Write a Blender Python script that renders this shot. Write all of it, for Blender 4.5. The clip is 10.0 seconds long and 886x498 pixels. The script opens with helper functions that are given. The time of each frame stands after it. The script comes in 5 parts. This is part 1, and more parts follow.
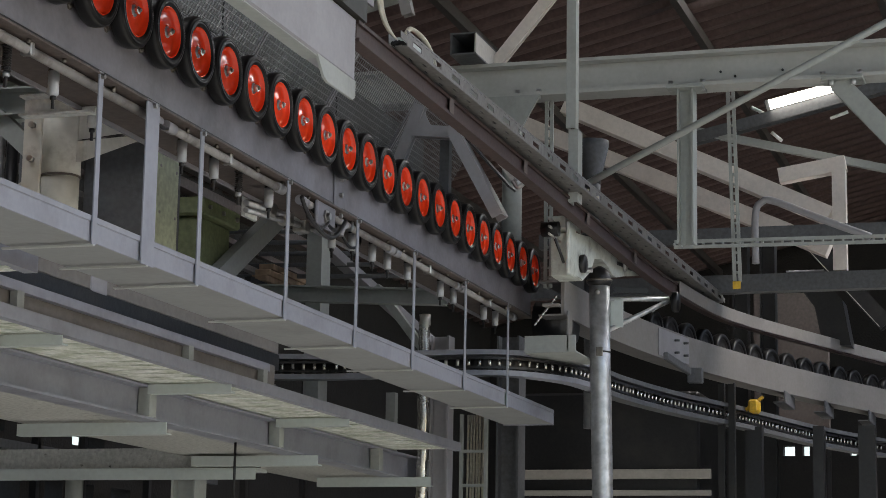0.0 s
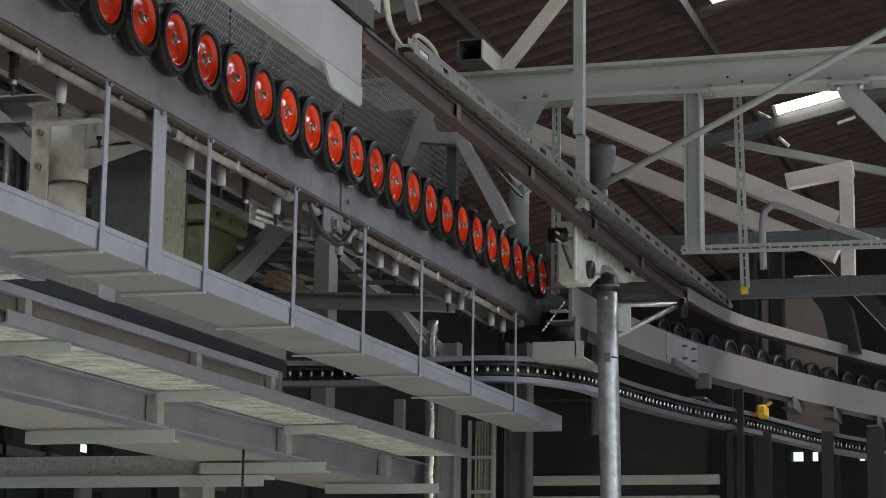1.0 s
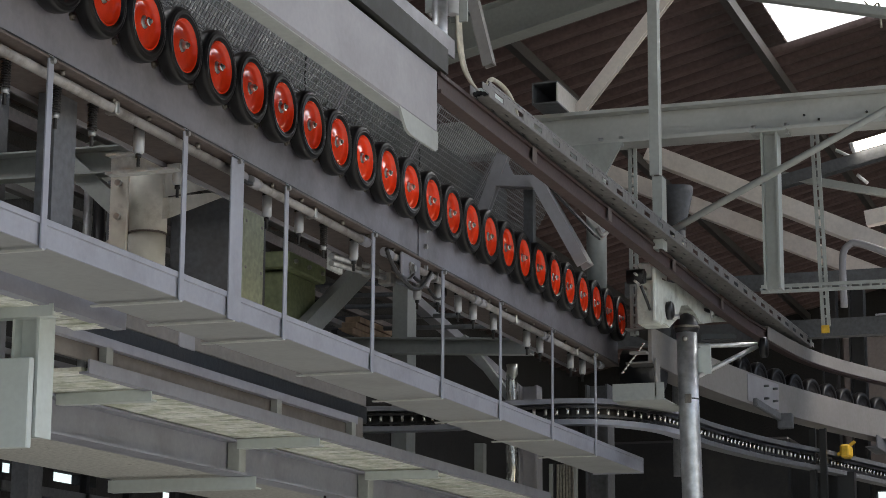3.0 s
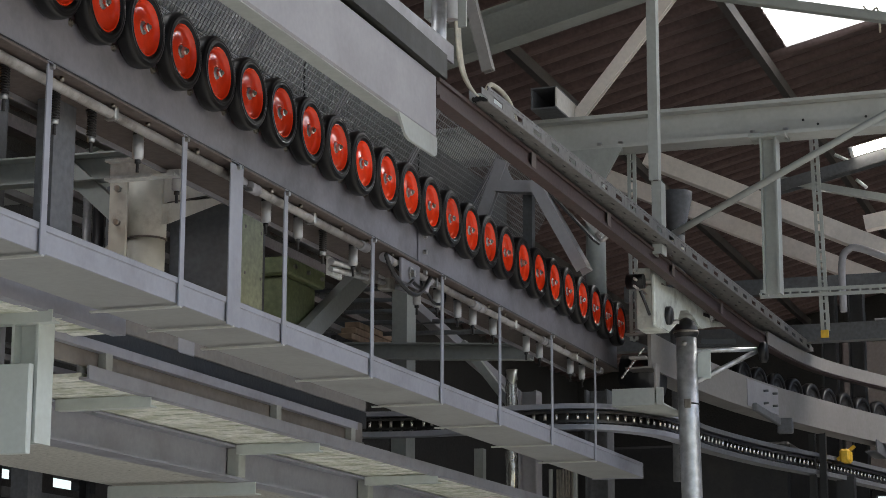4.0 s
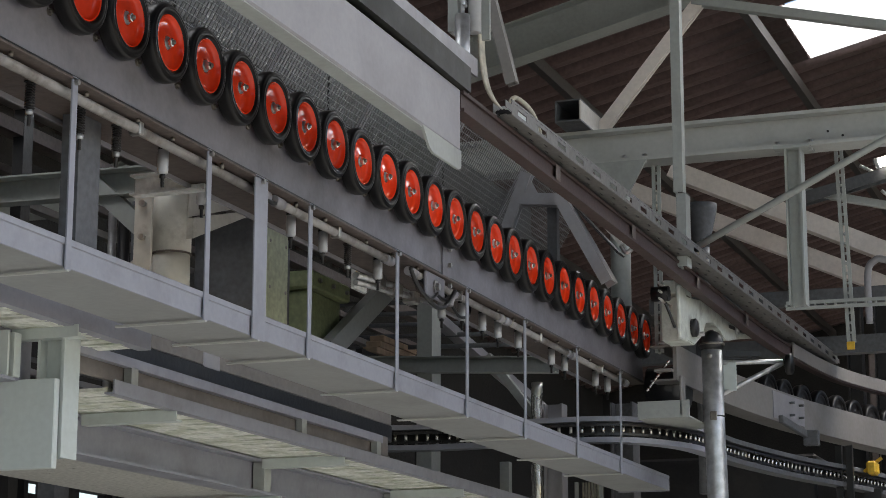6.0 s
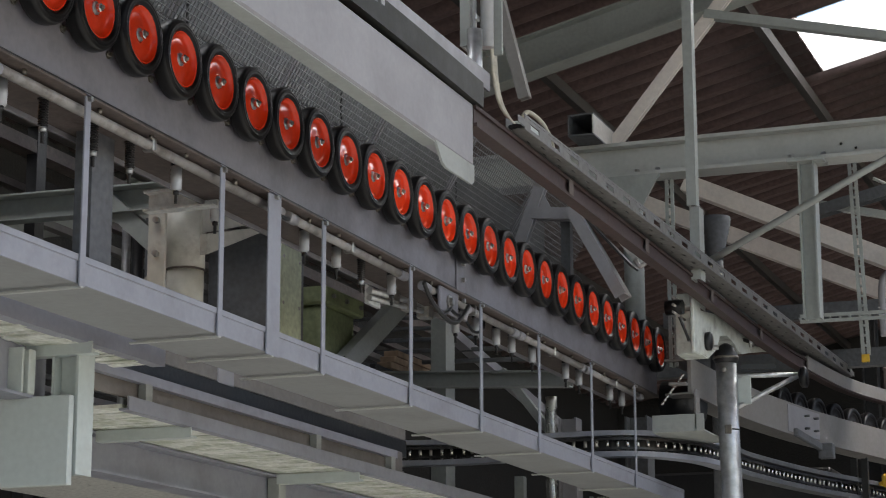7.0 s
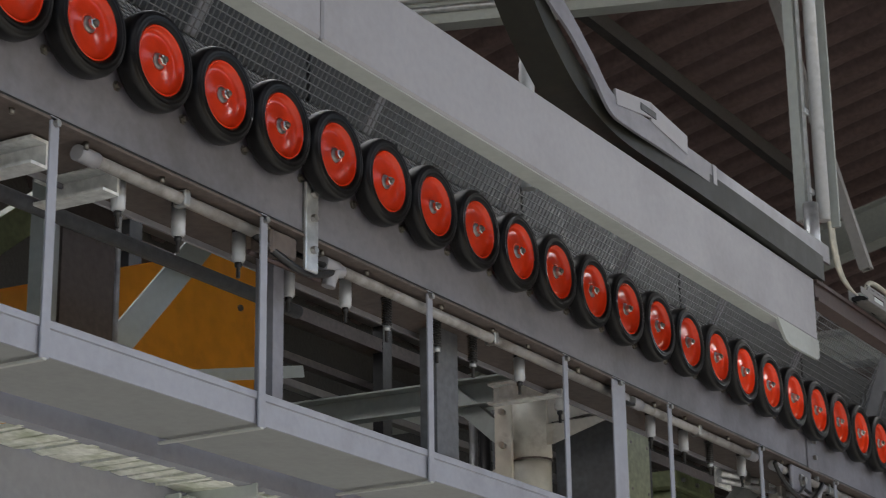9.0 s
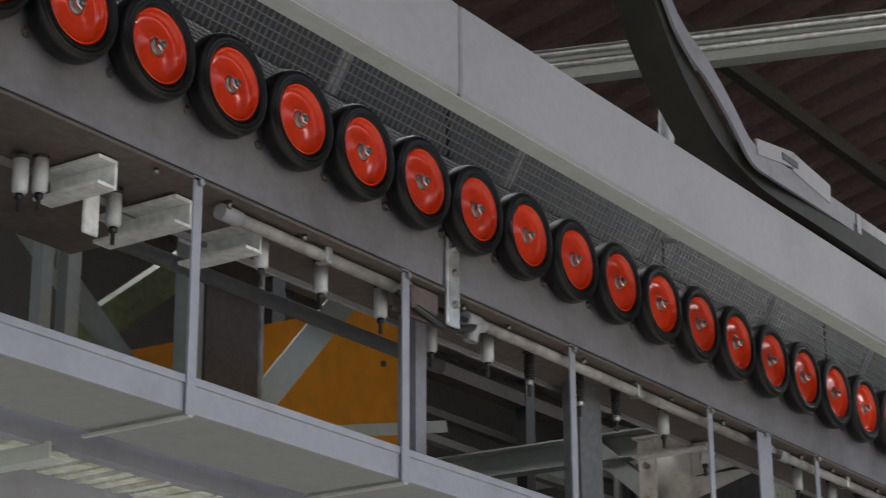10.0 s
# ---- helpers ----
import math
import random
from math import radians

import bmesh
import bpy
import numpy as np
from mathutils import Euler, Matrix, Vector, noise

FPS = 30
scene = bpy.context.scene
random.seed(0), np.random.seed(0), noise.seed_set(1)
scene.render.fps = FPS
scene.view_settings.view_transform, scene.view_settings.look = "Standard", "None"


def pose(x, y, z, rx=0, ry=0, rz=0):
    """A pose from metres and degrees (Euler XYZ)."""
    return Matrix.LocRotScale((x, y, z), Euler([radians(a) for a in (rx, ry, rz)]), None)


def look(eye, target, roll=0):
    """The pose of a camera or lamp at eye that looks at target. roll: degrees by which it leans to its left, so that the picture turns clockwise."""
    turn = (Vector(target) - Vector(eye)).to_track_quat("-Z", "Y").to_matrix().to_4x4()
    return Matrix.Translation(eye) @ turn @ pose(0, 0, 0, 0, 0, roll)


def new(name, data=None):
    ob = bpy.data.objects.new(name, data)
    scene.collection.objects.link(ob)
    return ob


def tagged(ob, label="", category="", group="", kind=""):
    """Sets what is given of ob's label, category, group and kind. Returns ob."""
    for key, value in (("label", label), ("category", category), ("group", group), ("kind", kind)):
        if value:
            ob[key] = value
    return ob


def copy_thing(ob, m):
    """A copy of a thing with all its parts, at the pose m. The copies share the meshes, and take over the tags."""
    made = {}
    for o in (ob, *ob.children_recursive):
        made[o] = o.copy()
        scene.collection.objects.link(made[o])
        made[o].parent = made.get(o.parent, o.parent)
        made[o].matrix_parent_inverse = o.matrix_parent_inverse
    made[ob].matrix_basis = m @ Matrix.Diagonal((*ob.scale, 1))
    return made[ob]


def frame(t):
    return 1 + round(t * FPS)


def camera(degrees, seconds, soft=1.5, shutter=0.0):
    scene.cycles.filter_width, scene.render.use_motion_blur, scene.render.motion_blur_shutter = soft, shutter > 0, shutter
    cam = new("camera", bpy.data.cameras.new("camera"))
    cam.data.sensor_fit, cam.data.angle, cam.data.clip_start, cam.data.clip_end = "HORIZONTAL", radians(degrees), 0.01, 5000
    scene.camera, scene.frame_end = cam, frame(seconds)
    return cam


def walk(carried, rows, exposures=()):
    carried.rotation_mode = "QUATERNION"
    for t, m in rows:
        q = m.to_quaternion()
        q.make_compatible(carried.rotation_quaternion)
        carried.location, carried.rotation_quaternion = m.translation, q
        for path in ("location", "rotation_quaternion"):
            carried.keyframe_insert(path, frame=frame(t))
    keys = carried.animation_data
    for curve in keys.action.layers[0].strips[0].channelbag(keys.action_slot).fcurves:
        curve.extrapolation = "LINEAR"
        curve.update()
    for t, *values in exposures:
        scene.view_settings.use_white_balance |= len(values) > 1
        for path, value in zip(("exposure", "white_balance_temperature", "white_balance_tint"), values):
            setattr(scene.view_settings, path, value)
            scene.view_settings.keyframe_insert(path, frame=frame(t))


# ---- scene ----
# seconds, yaw, pitch, roll: the camera turns where it stands
PATH = [
    (0, -72.76, 10.24, 0.98),
    (0.5, -72.70, 10.32, 0.97),
    (1, -72.55, 10.41, 0.83),
    (1.5, -72.22, 10.77, 0.64),
    (2, -71.78, 11.14, 0.58),
    (2.5, -70.96, 11.34, 0.41),
    (3, -70.37, 11.59, 0.32),
    (4.5, -70.39, 11.79, 0.19),
    (5, -70.15, 11.85, 0.20),
    (6.5, -69.63, 12.19, 0.05),
    (7, -69.32, 12.50, -0.12),
    (7.5, -65.36, 13.71, -0.99),
    (8, -62.05, 15.36, -1.00),
    (8.5, -61.11, 16.64, -1.18),
    (9, -59.72, 17.67, -0.80),
    (9.5, -58.07, 18.44, -0.42),
    (10, -55.66, 19.19, -0.29),
]
EYE = (0.0, 0.0, 1.6)
cam = camera(23.92, 10.0, soft=0.6, shutter=0.35)
walk(cam, [(t, Matrix.Translation(EYE) @ pose(0, 0, 0, 0, 0, yaw) @ pose(0, 0, 0, 90 + pitch) @ pose(0, 0, 0, 0, 0, roll))
           for t, yaw, pitch, roll in PATH], exposures=[(0, 0.66, 6900, 12), (7, 0.68, 6900, 12), (8.5, 0.6, 6950, 12), (10, 0.54, 7000, 12)])

# ---- light ----
world = bpy.data.worlds.new("sky")
scene.world = world
world.use_nodes = True
wn = world.node_tree.nodes
sky = wn.new("ShaderNodeTexSky")
sky.sky_type, sky.sun_disc = "NISHITA", False
sky.sun_elevation, sky.sun_rotation = radians(42), radians(175)
wn["Background"].inputs[1].default_value = 0.15
world.node_tree.links.new(sky.outputs[0], wn["Background"].inputs[0])
sun = new("sun", bpy.data.lights.new("sun", "SUN"))
sun.data.energy, sun.data.angle, sun.data.color = 4.0, radians(3), (1.0, 0.96, 0.9)
sun.matrix_world = look((0, 0, 30), (-3, 33, 0))

def sky_lamp(x, y, z, across, along, watts):
    """An area lamp in place of the sky's light in a roof opening."""
    lamp = new("skylight_lamp", bpy.data.lights.new("skylight_lamp", "AREA"))
    lamp.data.shape, lamp.data.size, lamp.data.size_y = "RECTANGLE", across, along
    lamp.data.energy, lamp.data.color = watts, (0.95, 0.98, 1.0)
    lamp.matrix_world = pose(x, y, z)

sky_lamp(15.26, -0.6, 7.2, 1.2, 6.4, 140)
# Fill lamp under the added, unseen opening; brightens the machinery behind the straps.
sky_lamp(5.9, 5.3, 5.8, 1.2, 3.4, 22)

# ---- materials ----
def material(name, color, rough=0.5, metal=0.0, grain=40.0, stain=3.0, vary=0.25, dirt=(0.08, 0.07, 0.06), dirty=0.25,
             bump=0.02, spread=0.0, low=0.5, high=0.78):
    m = bpy.data.materials.new(name)
    m.use_nodes = True
    nt = m.node_tree
    n, ln = nt.nodes, nt.links
    b = n["Principled BSDF"]
    b.inputs["Metallic"].default_value = metal
    geo = n.new("ShaderNodeNewGeometry")
    fine, wide = n.new("ShaderNodeTexNoise"), n.new("ShaderNodeTexNoise")
    fine.inputs["Scale"].default_value, wide.inputs["Scale"].default_value = grain, stain
    fine.inputs["Detail"].default_value, wide.inputs["Detail"].default_value = 6, 8
    wide.inputs["Roughness"].default_value = 0.65
    for k in (fine, wide):
        ln.new(geo.outputs["Position"], k.inputs["Vector"])
    tone = n.new("ShaderNodeMapRange")
    tone.inputs["From Min"].default_value, tone.inputs["From Max"].default_value = 0.3, 0.7
    tone.inputs["To Min"].default_value, tone.inputs["To Max"].default_value = 1 - vary, 1 + vary * 0.5
    ln.new(fine.outputs["Fac"], tone.inputs["Value"])
    mul = n.new("ShaderNodeMix")
    mul.data_type, mul.blend_type = "RGBA", "MULTIPLY"
    mul.inputs[0].default_value, mul.inputs[6].default_value = 1, (*color, 1)
    ln.new(tone.outputs[0], mul.inputs[7])
    last = mul.outputs[2]
    if spread:
        info, hue = n.new("ShaderNodeObjectInfo"), n.new("ShaderNodeHueSaturation")
        shift = n.new("ShaderNodeMapRange")
        shift.inputs["To Min"].default_value, shift.inputs["To Max"].default_value = 1 - spread, 1 + spread
        ln.new(info.outputs["Random"], shift.inputs["Value"])
        ln.new(shift.outputs[0], hue.inputs["Value"])
        ln.new(last, hue.inputs["Color"])
        last = hue.outputs[0]
    mask = n.new("ShaderNodeMapRange")
    mask.inputs["From Min"].default_value, mask.inputs["From Max"].default_value = low, high
    mask.inputs["To Max"].default_value = dirty
    ln.new(wide.outputs["Fac"], mask.inputs["Value"])
    mix = n.new("ShaderNodeMix")
    mix.data_type = "RGBA"
    mix.inputs[7].default_value = (*dirt, 1)
    ln.new(mask.outputs[0], mix.inputs[0])
    ln.new(last, mix.inputs[6])
    ln.new(mix.outputs[2], b.inputs["Base Color"])
    gloss = n.new("ShaderNodeMapRange")
    gloss.inputs["To Min"].default_value, gloss.inputs["To Max"].default_value = max(0.05, rough - 0.12), min(1, rough + 0.15)
    ln.new(wide.outputs["Fac"], gloss.inputs["Value"])
    ln.new(gloss.outputs[0], b.inputs["Roughness"])
    bp = n.new("ShaderNodeBump")
    bp.inputs["Strength"].default_value, bp.inputs["Distance"].default_value = 0.35, bump
    ln.new(fine.outputs["Fac"], bp.inputs["Height"])
    ln.new(bp.outputs[0], b.inputs["Normal"])
    return m

GREY = material("grey_paint", (0.295, 0.29, 0.31), 0.48, bump=0.001, vary=0.06, stain=2.6, dirty=0.34, low=0.46, high=0.8, dirt=(0.11, 0.1, 0.1))
OILY = material("oily_steel", (0.26, 0.24, 0.21), 0.4, metal=0.85, bump=0.001, dirty=0.6, dirt=(0.06, 0.05, 0.04))
ROOFSTEEL = material("dark_purlin_paint", (0.045, 0.04, 0.039), 0.6, bump=0.002)
WEB = material("worn_beam_grey", (0.21, 0.205, 0.235), 0.42, bump=0.001, vary=0.1, stain=3.2, dirty=0.7, low=0.44, high=0.72, dirt=(0.085, 0.08, 0.085))
TAUPE = material("warm_grey_paint", (0.21, 0.198, 0.19), 0.5, bump=0.001, vary=0.1, dirty=0.3)
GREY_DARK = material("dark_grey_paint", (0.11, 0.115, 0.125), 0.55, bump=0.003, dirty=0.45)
TRAYGREY = material("tray_grey", (0.16, 0.155, 0.15), 0.5, metal=0.3, bump=0.001, dirty=0.4)
GREEN_GREY = material("green_grey_paint", (0.34, 0.36, 0.345), 0.5, bump=0.001, vary=0.08, dirty=0.25)
PALE = material("pale_paint", (0.5, 0.47, 0.43), 0.55, bump=0.001, vary=0.1, dirty=0.3)
MINT = material("pale_green_paint", (0.5, 0.55, 0.535), 0.42, bump=0.001, vary=0.06, dirty=0.2, low=0.55)
BROWN = material("dirty_brown_steel", (0.12, 0.095, 0.085), 0.6, bump=0.004, dirty=0.6, dirt=(0.05, 0.035, 0.03))
BLUEGREY = material("blue_grey_paint", (0.285, 0.295, 0.34), 0.45, bump=0.001, vary=0.07, stain=3.5, dirty=0.45, low=0.48, high=0.74, dirt=(0.12, 0.115, 0.12))
RAIL = material("rust_brown_rail", (0.05, 0.028, 0.026), 0.6, bump=0.003, dirty=0.5)
RUBBER = material("black_rubber", (0.008, 0.008, 0.009), 0.36, bump=0.001, vary=0.3, dirt=(0.04, 0.037, 0.035), dirty=0.15)
RUBBER.node_tree.nodes["Principled BSDF"].inputs["Specular IOR Level"].default_value = 0.3
RED = material("red_lacquer", (0.84, 0.055, 0.014), 0.14, bump=0.0006, vary=0.08, dirt=(0.3, 0.035, 0.02), dirty=0.2, spread=0.12)
STEEL = material("worn_zinc_steel", (0.45, 0.44, 0.42), 0.35, metal=0.9, bump=0.002, dirty=0.5, dirt=(0.16, 0.12, 0.08))
GALV = material("galvanised_steel", (0.56, 0.57, 0.58), 0.38, metal=0.75, grain=25, vary=0.3, bump=0.002, dirty=0.35, dirt=(0.25, 0.25, 0.25))
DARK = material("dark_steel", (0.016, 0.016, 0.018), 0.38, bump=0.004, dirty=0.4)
ORANGE = material("orange_paint", (0.98, 0.38, 0.03), 0.5, bump=0.002, stain=5, dirty=0.35, dirt=(0.3, 0.11, 0.03), grain=12, vary=0.12)
GREEN = material("pale_olive_paint", (0.55, 0.6, 0.44), 0.5, bump=0.002, dirty=0.2)
OLIVE = material("olive_machine_paint", (0.25, 0.29, 0.15), 0.5, bump=0.003, dirty=0.3)
CONCRETE = material("concrete", (0.41, 0.42, 0.405), 0.85, grain=60, vary=0.3, bump=0.01, dirty=0.4)
ROOF = material("brown_roof_sheet", (0.13, 0.095, 0.088), 0.7, grain=30, bump=0.004, dirty=0.4, dirt=(0.07, 0.05, 0.045))
MESHWIRE = material("grey_wire", (0.17, 0.17, 0.17), 0.5, bump=0.001)
WHITE = material("white_housing", (0.74, 0.75, 0.74), 0.4, bump=0.001, dirty=0.25)
BEAMGREY = material("light_grey_paint", (0.44, 0.45, 0.435), 0.45, bump=0.001, vary=0.06, dirty=0.3, dirt=(0.2, 0.19, 0.17))
CAST = material("stained_casting", (0.6, 0.63, 0.58), 0.45, grain=30, stain=9, vary=0.12, bump=0.002, dirty=0.55, low=0.5, high=0.7, dirt=(0.1, 0.09, 0.07))
GRIME = material("grimy_pipe_grey", (0.3, 0.285, 0.275), 0.4, grain=30, stain=8, vary=0.12, bump=0.001, dirty=0.75, low=0.46, high=0.66, dirt=(0.08, 0.062, 0.05))
RUSTY = material("rust_streaked_paint", (0.62, 0.6, 0.54), 0.5, grain=25, stain=9, vary=0.12, bump=0.002, dirty=0.5, low=0.56, high=0.76, dirt=(0.14, 0.09, 0.055))
CAP = material("grey_plastic", (0.46, 0.47, 0.49), 0.3, bump=0.001, vary=0.1, dirty=0.35)
CREAM = material("warm_white_paint", (0.8, 0.73, 0.68), 0.5, bump=0.001, vary=0.08, dirty=0.25)
FASCIA = material("brownish_sheet", (0.19, 0.175, 0.165), 0.5, bump=0.002, vary=0.12, dirty=0.5, dirt=(0.07, 0.055, 0.05))
NUT = material("bright_zinc", (0.72, 0.71, 0.67), 0.25, metal=0.9, bump=0.0005, vary=0.1, dirty=0.5, dirt=(0.25, 0.18, 0.1))
# Same paint as the trough front, with light off the floor in the tint.
UNDER_LIT = material("floor_lit_underside", (0.275, 0.285, 0.285), 0.5, bump=0.001, vary=0.07, stain=3, dirty=0.3, dirt=(0.14, 0.13, 0.12))
YELLOW = material("yellow_paint", (0.7, 0.42, 0.03), 0.45, bump=0.001)
SLAT = material("stained_grating", (0.8, 0.82, 0.76), 0.7, grain=40, stain=9, vary=0.2, bump=0.002, dirty=0.65, dirt=(0.2, 0.25, 0.11), low=0.42, high=0.68)
SLAB = material("spotted_slab", (0.45, 0.45, 0.42), 0.85, grain=50, stain=16, vary=0.25, bump=0.003, dirty=0.85, dirt=(0.06, 0.055, 0.05), low=0.63, high=0.68)
# Brown of the boards, with warm light on them included.
WARM_BROWN = material("warm_lit_brown", (0.4, 0.28, 0.19), 0.7, grain=18, stain=5, vary=0.3, bump=0.002, dirty=0.4)
OILBELT = material("oily_black_belt", (0.012, 0.012, 0.008), 0.55, grain=30, stain=9, vary=0.3, bump=0.002, dirty=0.6, dirt=(0.03, 0.028, 0.015))
CABLE = material("cream_cable", (0.5, 0.47, 0.38), 0.5, bump=0.001)
# The hall's darkness is put into this near-black colour.
DIM = material("near_black_hall", (0.02, 0.018, 0.017), 0.8, vary=0.2)
GROUND = material("pale_gravel_apron", (0.3, 0.3, 0.285), 0.9, grain=80, vary=0.3, bump=0.01)

GLOW = bpy.data.materials.new("lamp_tube_glow")
GLOW.use_nodes = True
GLOW.node_tree.nodes["Principled BSDF"].inputs["Emission Color"].default_value = (1, 0.97, 0.9, 1)
GLOW.node_tree.nodes["Principled BSDF"].inputs["Emission Strength"].default_value = 4.5

SHEET = bpy.data.materials.new("translucent_roof_sheet")
SHEET.use_nodes = True
sn = SHEET.node_tree.nodes
tr = sn.new("ShaderNodeBsdfTranslucent")
tr.inputs[0].default_value = (0.95, 0.96, 0.95, 1)
tp = sn.new("ShaderNodeBsdfTransparent")
tm = sn.new("ShaderNodeMixShader")
tm.inputs[0].default_value = 0.45
SHEET.node_tree.links.new(tr.outputs[0], tm.inputs[1])
SHEET.node_tree.links.new(tp.outputs[0], tm.inputs[2])
SHEET.node_tree.links.new(tm.outputs[0], sn["Material Output"].inputs[0])

# ---- mesh helpers ----
def mesh_of(name, bm, mat):
    me = bpy.data.meshes.new(name)
    bmesh.ops.recalc_face_normals(bm, faces=bm.faces)
    bm.to_mesh(me)
    bm.free()
    me.materials.append(mat)
    return me

def thing(name, bm, mat, label, category, group="", kind=""):
    return tagged(new(name, mesh_of(name, bm, mat)), label, category, group, kind)

def base(name, at, label, category, group="", kind=""):
    ob = new(name)
    ob.empty_display_size = 0.1
    ob.location = at
    return tagged(ob, label, category, group, kind)

def part(name, bm, mat, parent, label=""):
    """A mesh in world places under a thing that stands unturned."""
    ob = new(name, mesh_of(name, bm, mat))
    ob.parent = parent
    at = Vector(parent.location)
    if parent.parent:
        at += parent.parent.location
    ob.location = -at
    if label:
        ob["label"] = label
    return ob

def local(name, bm, mat, parent, label=""):
    ob = new(name, mesh_of(name, bm, mat))
    ob.parent = parent
    if label:
        ob["label"] = label
    return ob

def block(x0, x1, y0, y1, z0, z1, bevel=0.003, bm=None):
    bm = bm or bmesh.new()
    made = bmesh.ops.create_cube(bm, size=1)["verts"]
    for v in made:
        v.co = Vector(((x0 + x1) / 2 + v.co.x * (x1 - x0), (y0 + y1) / 2 + v.co.y * (y1 - y0), (z0 + z1) / 2 + v.co.z * (z1 - z0)))
    if bevel:
        bevel = min(bevel, 0.3 * min(abs(x1 - x0), abs(y1 - y0), abs(z1 - z0)))
        bmesh.ops.bevel(bm, geom=list({e for v in made for e in v.link_edges}), offset=bevel, segments=1, affect="EDGES")
    return bm

def frame_axes(p, q, up=(0, 0, 1)):
    d = (Vector(q) - Vector(p)).normalized()
    u = Vector(up)
    if abs(d.dot(u)) > 0.98:
        u = Vector((0, 1, 0))
    side = d.cross(u).normalized()
    return d, side, side.cross(d).normalized()

def loops(section):
    """Section outlines; a part (u0, u1, v0, v1) is a rectangle."""
    return [[(k[0], k[2]), (k[1], k[2]), (k[1], k[3]), (k[0], k[3])] if isinstance(k, tuple) else k for k in section]

def bar(p, q, section, up=(0, 0, 1), bm=None):
    """A straight member from p to q; its section has u to the right of the way and v up."""
    bm = bm or bmesh.new()
    p, q = Vector(p), Vector(q)
    d, side, top = frame_axes(p, q, up)
    for loop in loops(section):
        n = len(loop)
        ring = [[bm.verts.new(e + side * u + top * v) for u, v in loop] for e in (p, q)]
        bm.faces.new(ring[0][::-1])
        bm.faces.new(ring[1])
        for k in range(n):
            bm.faces.new((ring[0][k], ring[0][(k + 1) % n], ring[1][(k + 1) % n], ring[1][k]))
    return bm

def rect(w, h):
    return [(-w / 2, w / 2, -h / 2, h / 2)]

def i_section(w, h, t=0.01):
    a, b = w / 2, h / 2
    c = t / 2
    return [[(-a, -b), (a, -b), (a, -b + t), (c, -b + t), (c, b - t), (a, b - t), (a, b), (-a, b), (-a, b - t), (-c, b - t), (-c, -b + t), (-a, -b + t)]]

def channel(w, h, t=0.008):
    a, b = w / 2, h / 2
    return [[(-a, -b), (a, -b), (a, b), (-a, b), (-a, b - t), (a - t, b - t), (a - t, -b + t), (-a, -b + t)]]

def angle(w, h, t=0.007):
    a, b = w / 2, h / 2
    return [[(-a, -b), (a, -b), (a, -b + t), (-a + t, -b + t), (-a + t, b), (-a, b)]]

def tube(points, r, sides=14, bm=None, closed=True):
    """A round tube or rod along points; r is one radius or one for each point."""
    bm = bm or bmesh.new()
    pts = [Vector(p) for p in points]
    rings, last = [], None
    for k, p in enumerate(pts):
        d = (pts[min(k + 1, len(pts) - 1)] - pts[max(k - 1, 0)]).normalized()
        if last is None:
            last = d.orthogonal().normalized()
        last = (last - d * last.dot(d)).normalized()
        b = d.cross(last)
        rad = r[k] if isinstance(r, (list, tuple)) else r
        rings.append([bm.verts.new(p + (last * math.cos(a) + b * math.sin(a)) * rad)
                      for a in (2 * math.pi * j / sides for j in range(sides))])
    for a, b in zip(rings, rings[1:]):
        for j in range(sides):
            f = bm.faces.new((a[j], a[(j + 1) % sides], b[(j + 1) % sides], b[j]))
            f.smooth = True
    if closed:
        bm.faces.new(rings[0][::-1])
        bm.faces.new(rings[-1])
    return bm

def sweep(points, section, bm=None):
    """A level curved member along points."""
    bm = bm or bmesh.new()
    pts = [Vector(p) for p in points]
    for loop in loops(section):
        rings, n = [], len(loop)
        for k, p in enumerate(pts):
            d = (pts[min(k + 1, len(pts) - 1)] - pts[max(k - 1, 0)])
            d.z = 0
            side = d.normalized().cross(Vector((0, 0, 1)))
            rings.append([bm.verts.new(p + side * u + Vector((0, 0, v))) for u, v in loop])
        for a, b in zip(rings, rings[1:]):
            for j in range(n):
                bm.faces.new((a[j], a[(j + 1) % n], b[(j + 1) % n], b[j]))
        bm.faces.new(rings[0][::-1])
        bm.faces.new(rings[-1])
    return bm

def glide(points, steps=6):
    """A smooth line through a few points."""
    pts = [Vector(p) for p in points]
    out = []
    for k in range(len(pts) - 1):
        a, b, c, d = pts[max(k - 1, 0)], pts[k], pts[k + 1], pts[min(k + 2, len(pts) - 1)]
        for j in range(steps):
            s = j / steps
            out.append(0.5 * (2 * b + (c - a) * s + (2 * a - 5 * b + 4 * c - d) * s * s + (3 * b - a - 3 * c + d) * s ** 3))
    return out + [pts[-1]]

def lathe(profile, sides=40, bm=None, at=(0, 0, 0)):
    """Turns (radius, along) about the y axis."""
    bm = bm or bmesh.new()
    at = Vector(at)
    rings = []
    for r, y in profile:
        if r < 1e-6:
            rings.append([bm.verts.new(at + Vector((0, y, 0)))])
        else:
            rings.append([bm.verts.new(at + Vector((r * math.cos(a), y, r * math.sin(a)))) for a in (2 * math.pi * j / sides for j in range(sides))])
    for a, b in zip(rings, rings[1:]):
        for j in range(sides):
            k = (j + 1) % sides
            if len(a) == 1:
                f = bm.faces.new((a[0], b[k], b[j]))
            elif len(b) == 1:
                f = bm.faces.new((a[j], a[k], b[0]))
            else:
                f = bm.faces.new((a[j], a[k], b[k], b[j]))
            f.smooth = sides > 8
    return bm

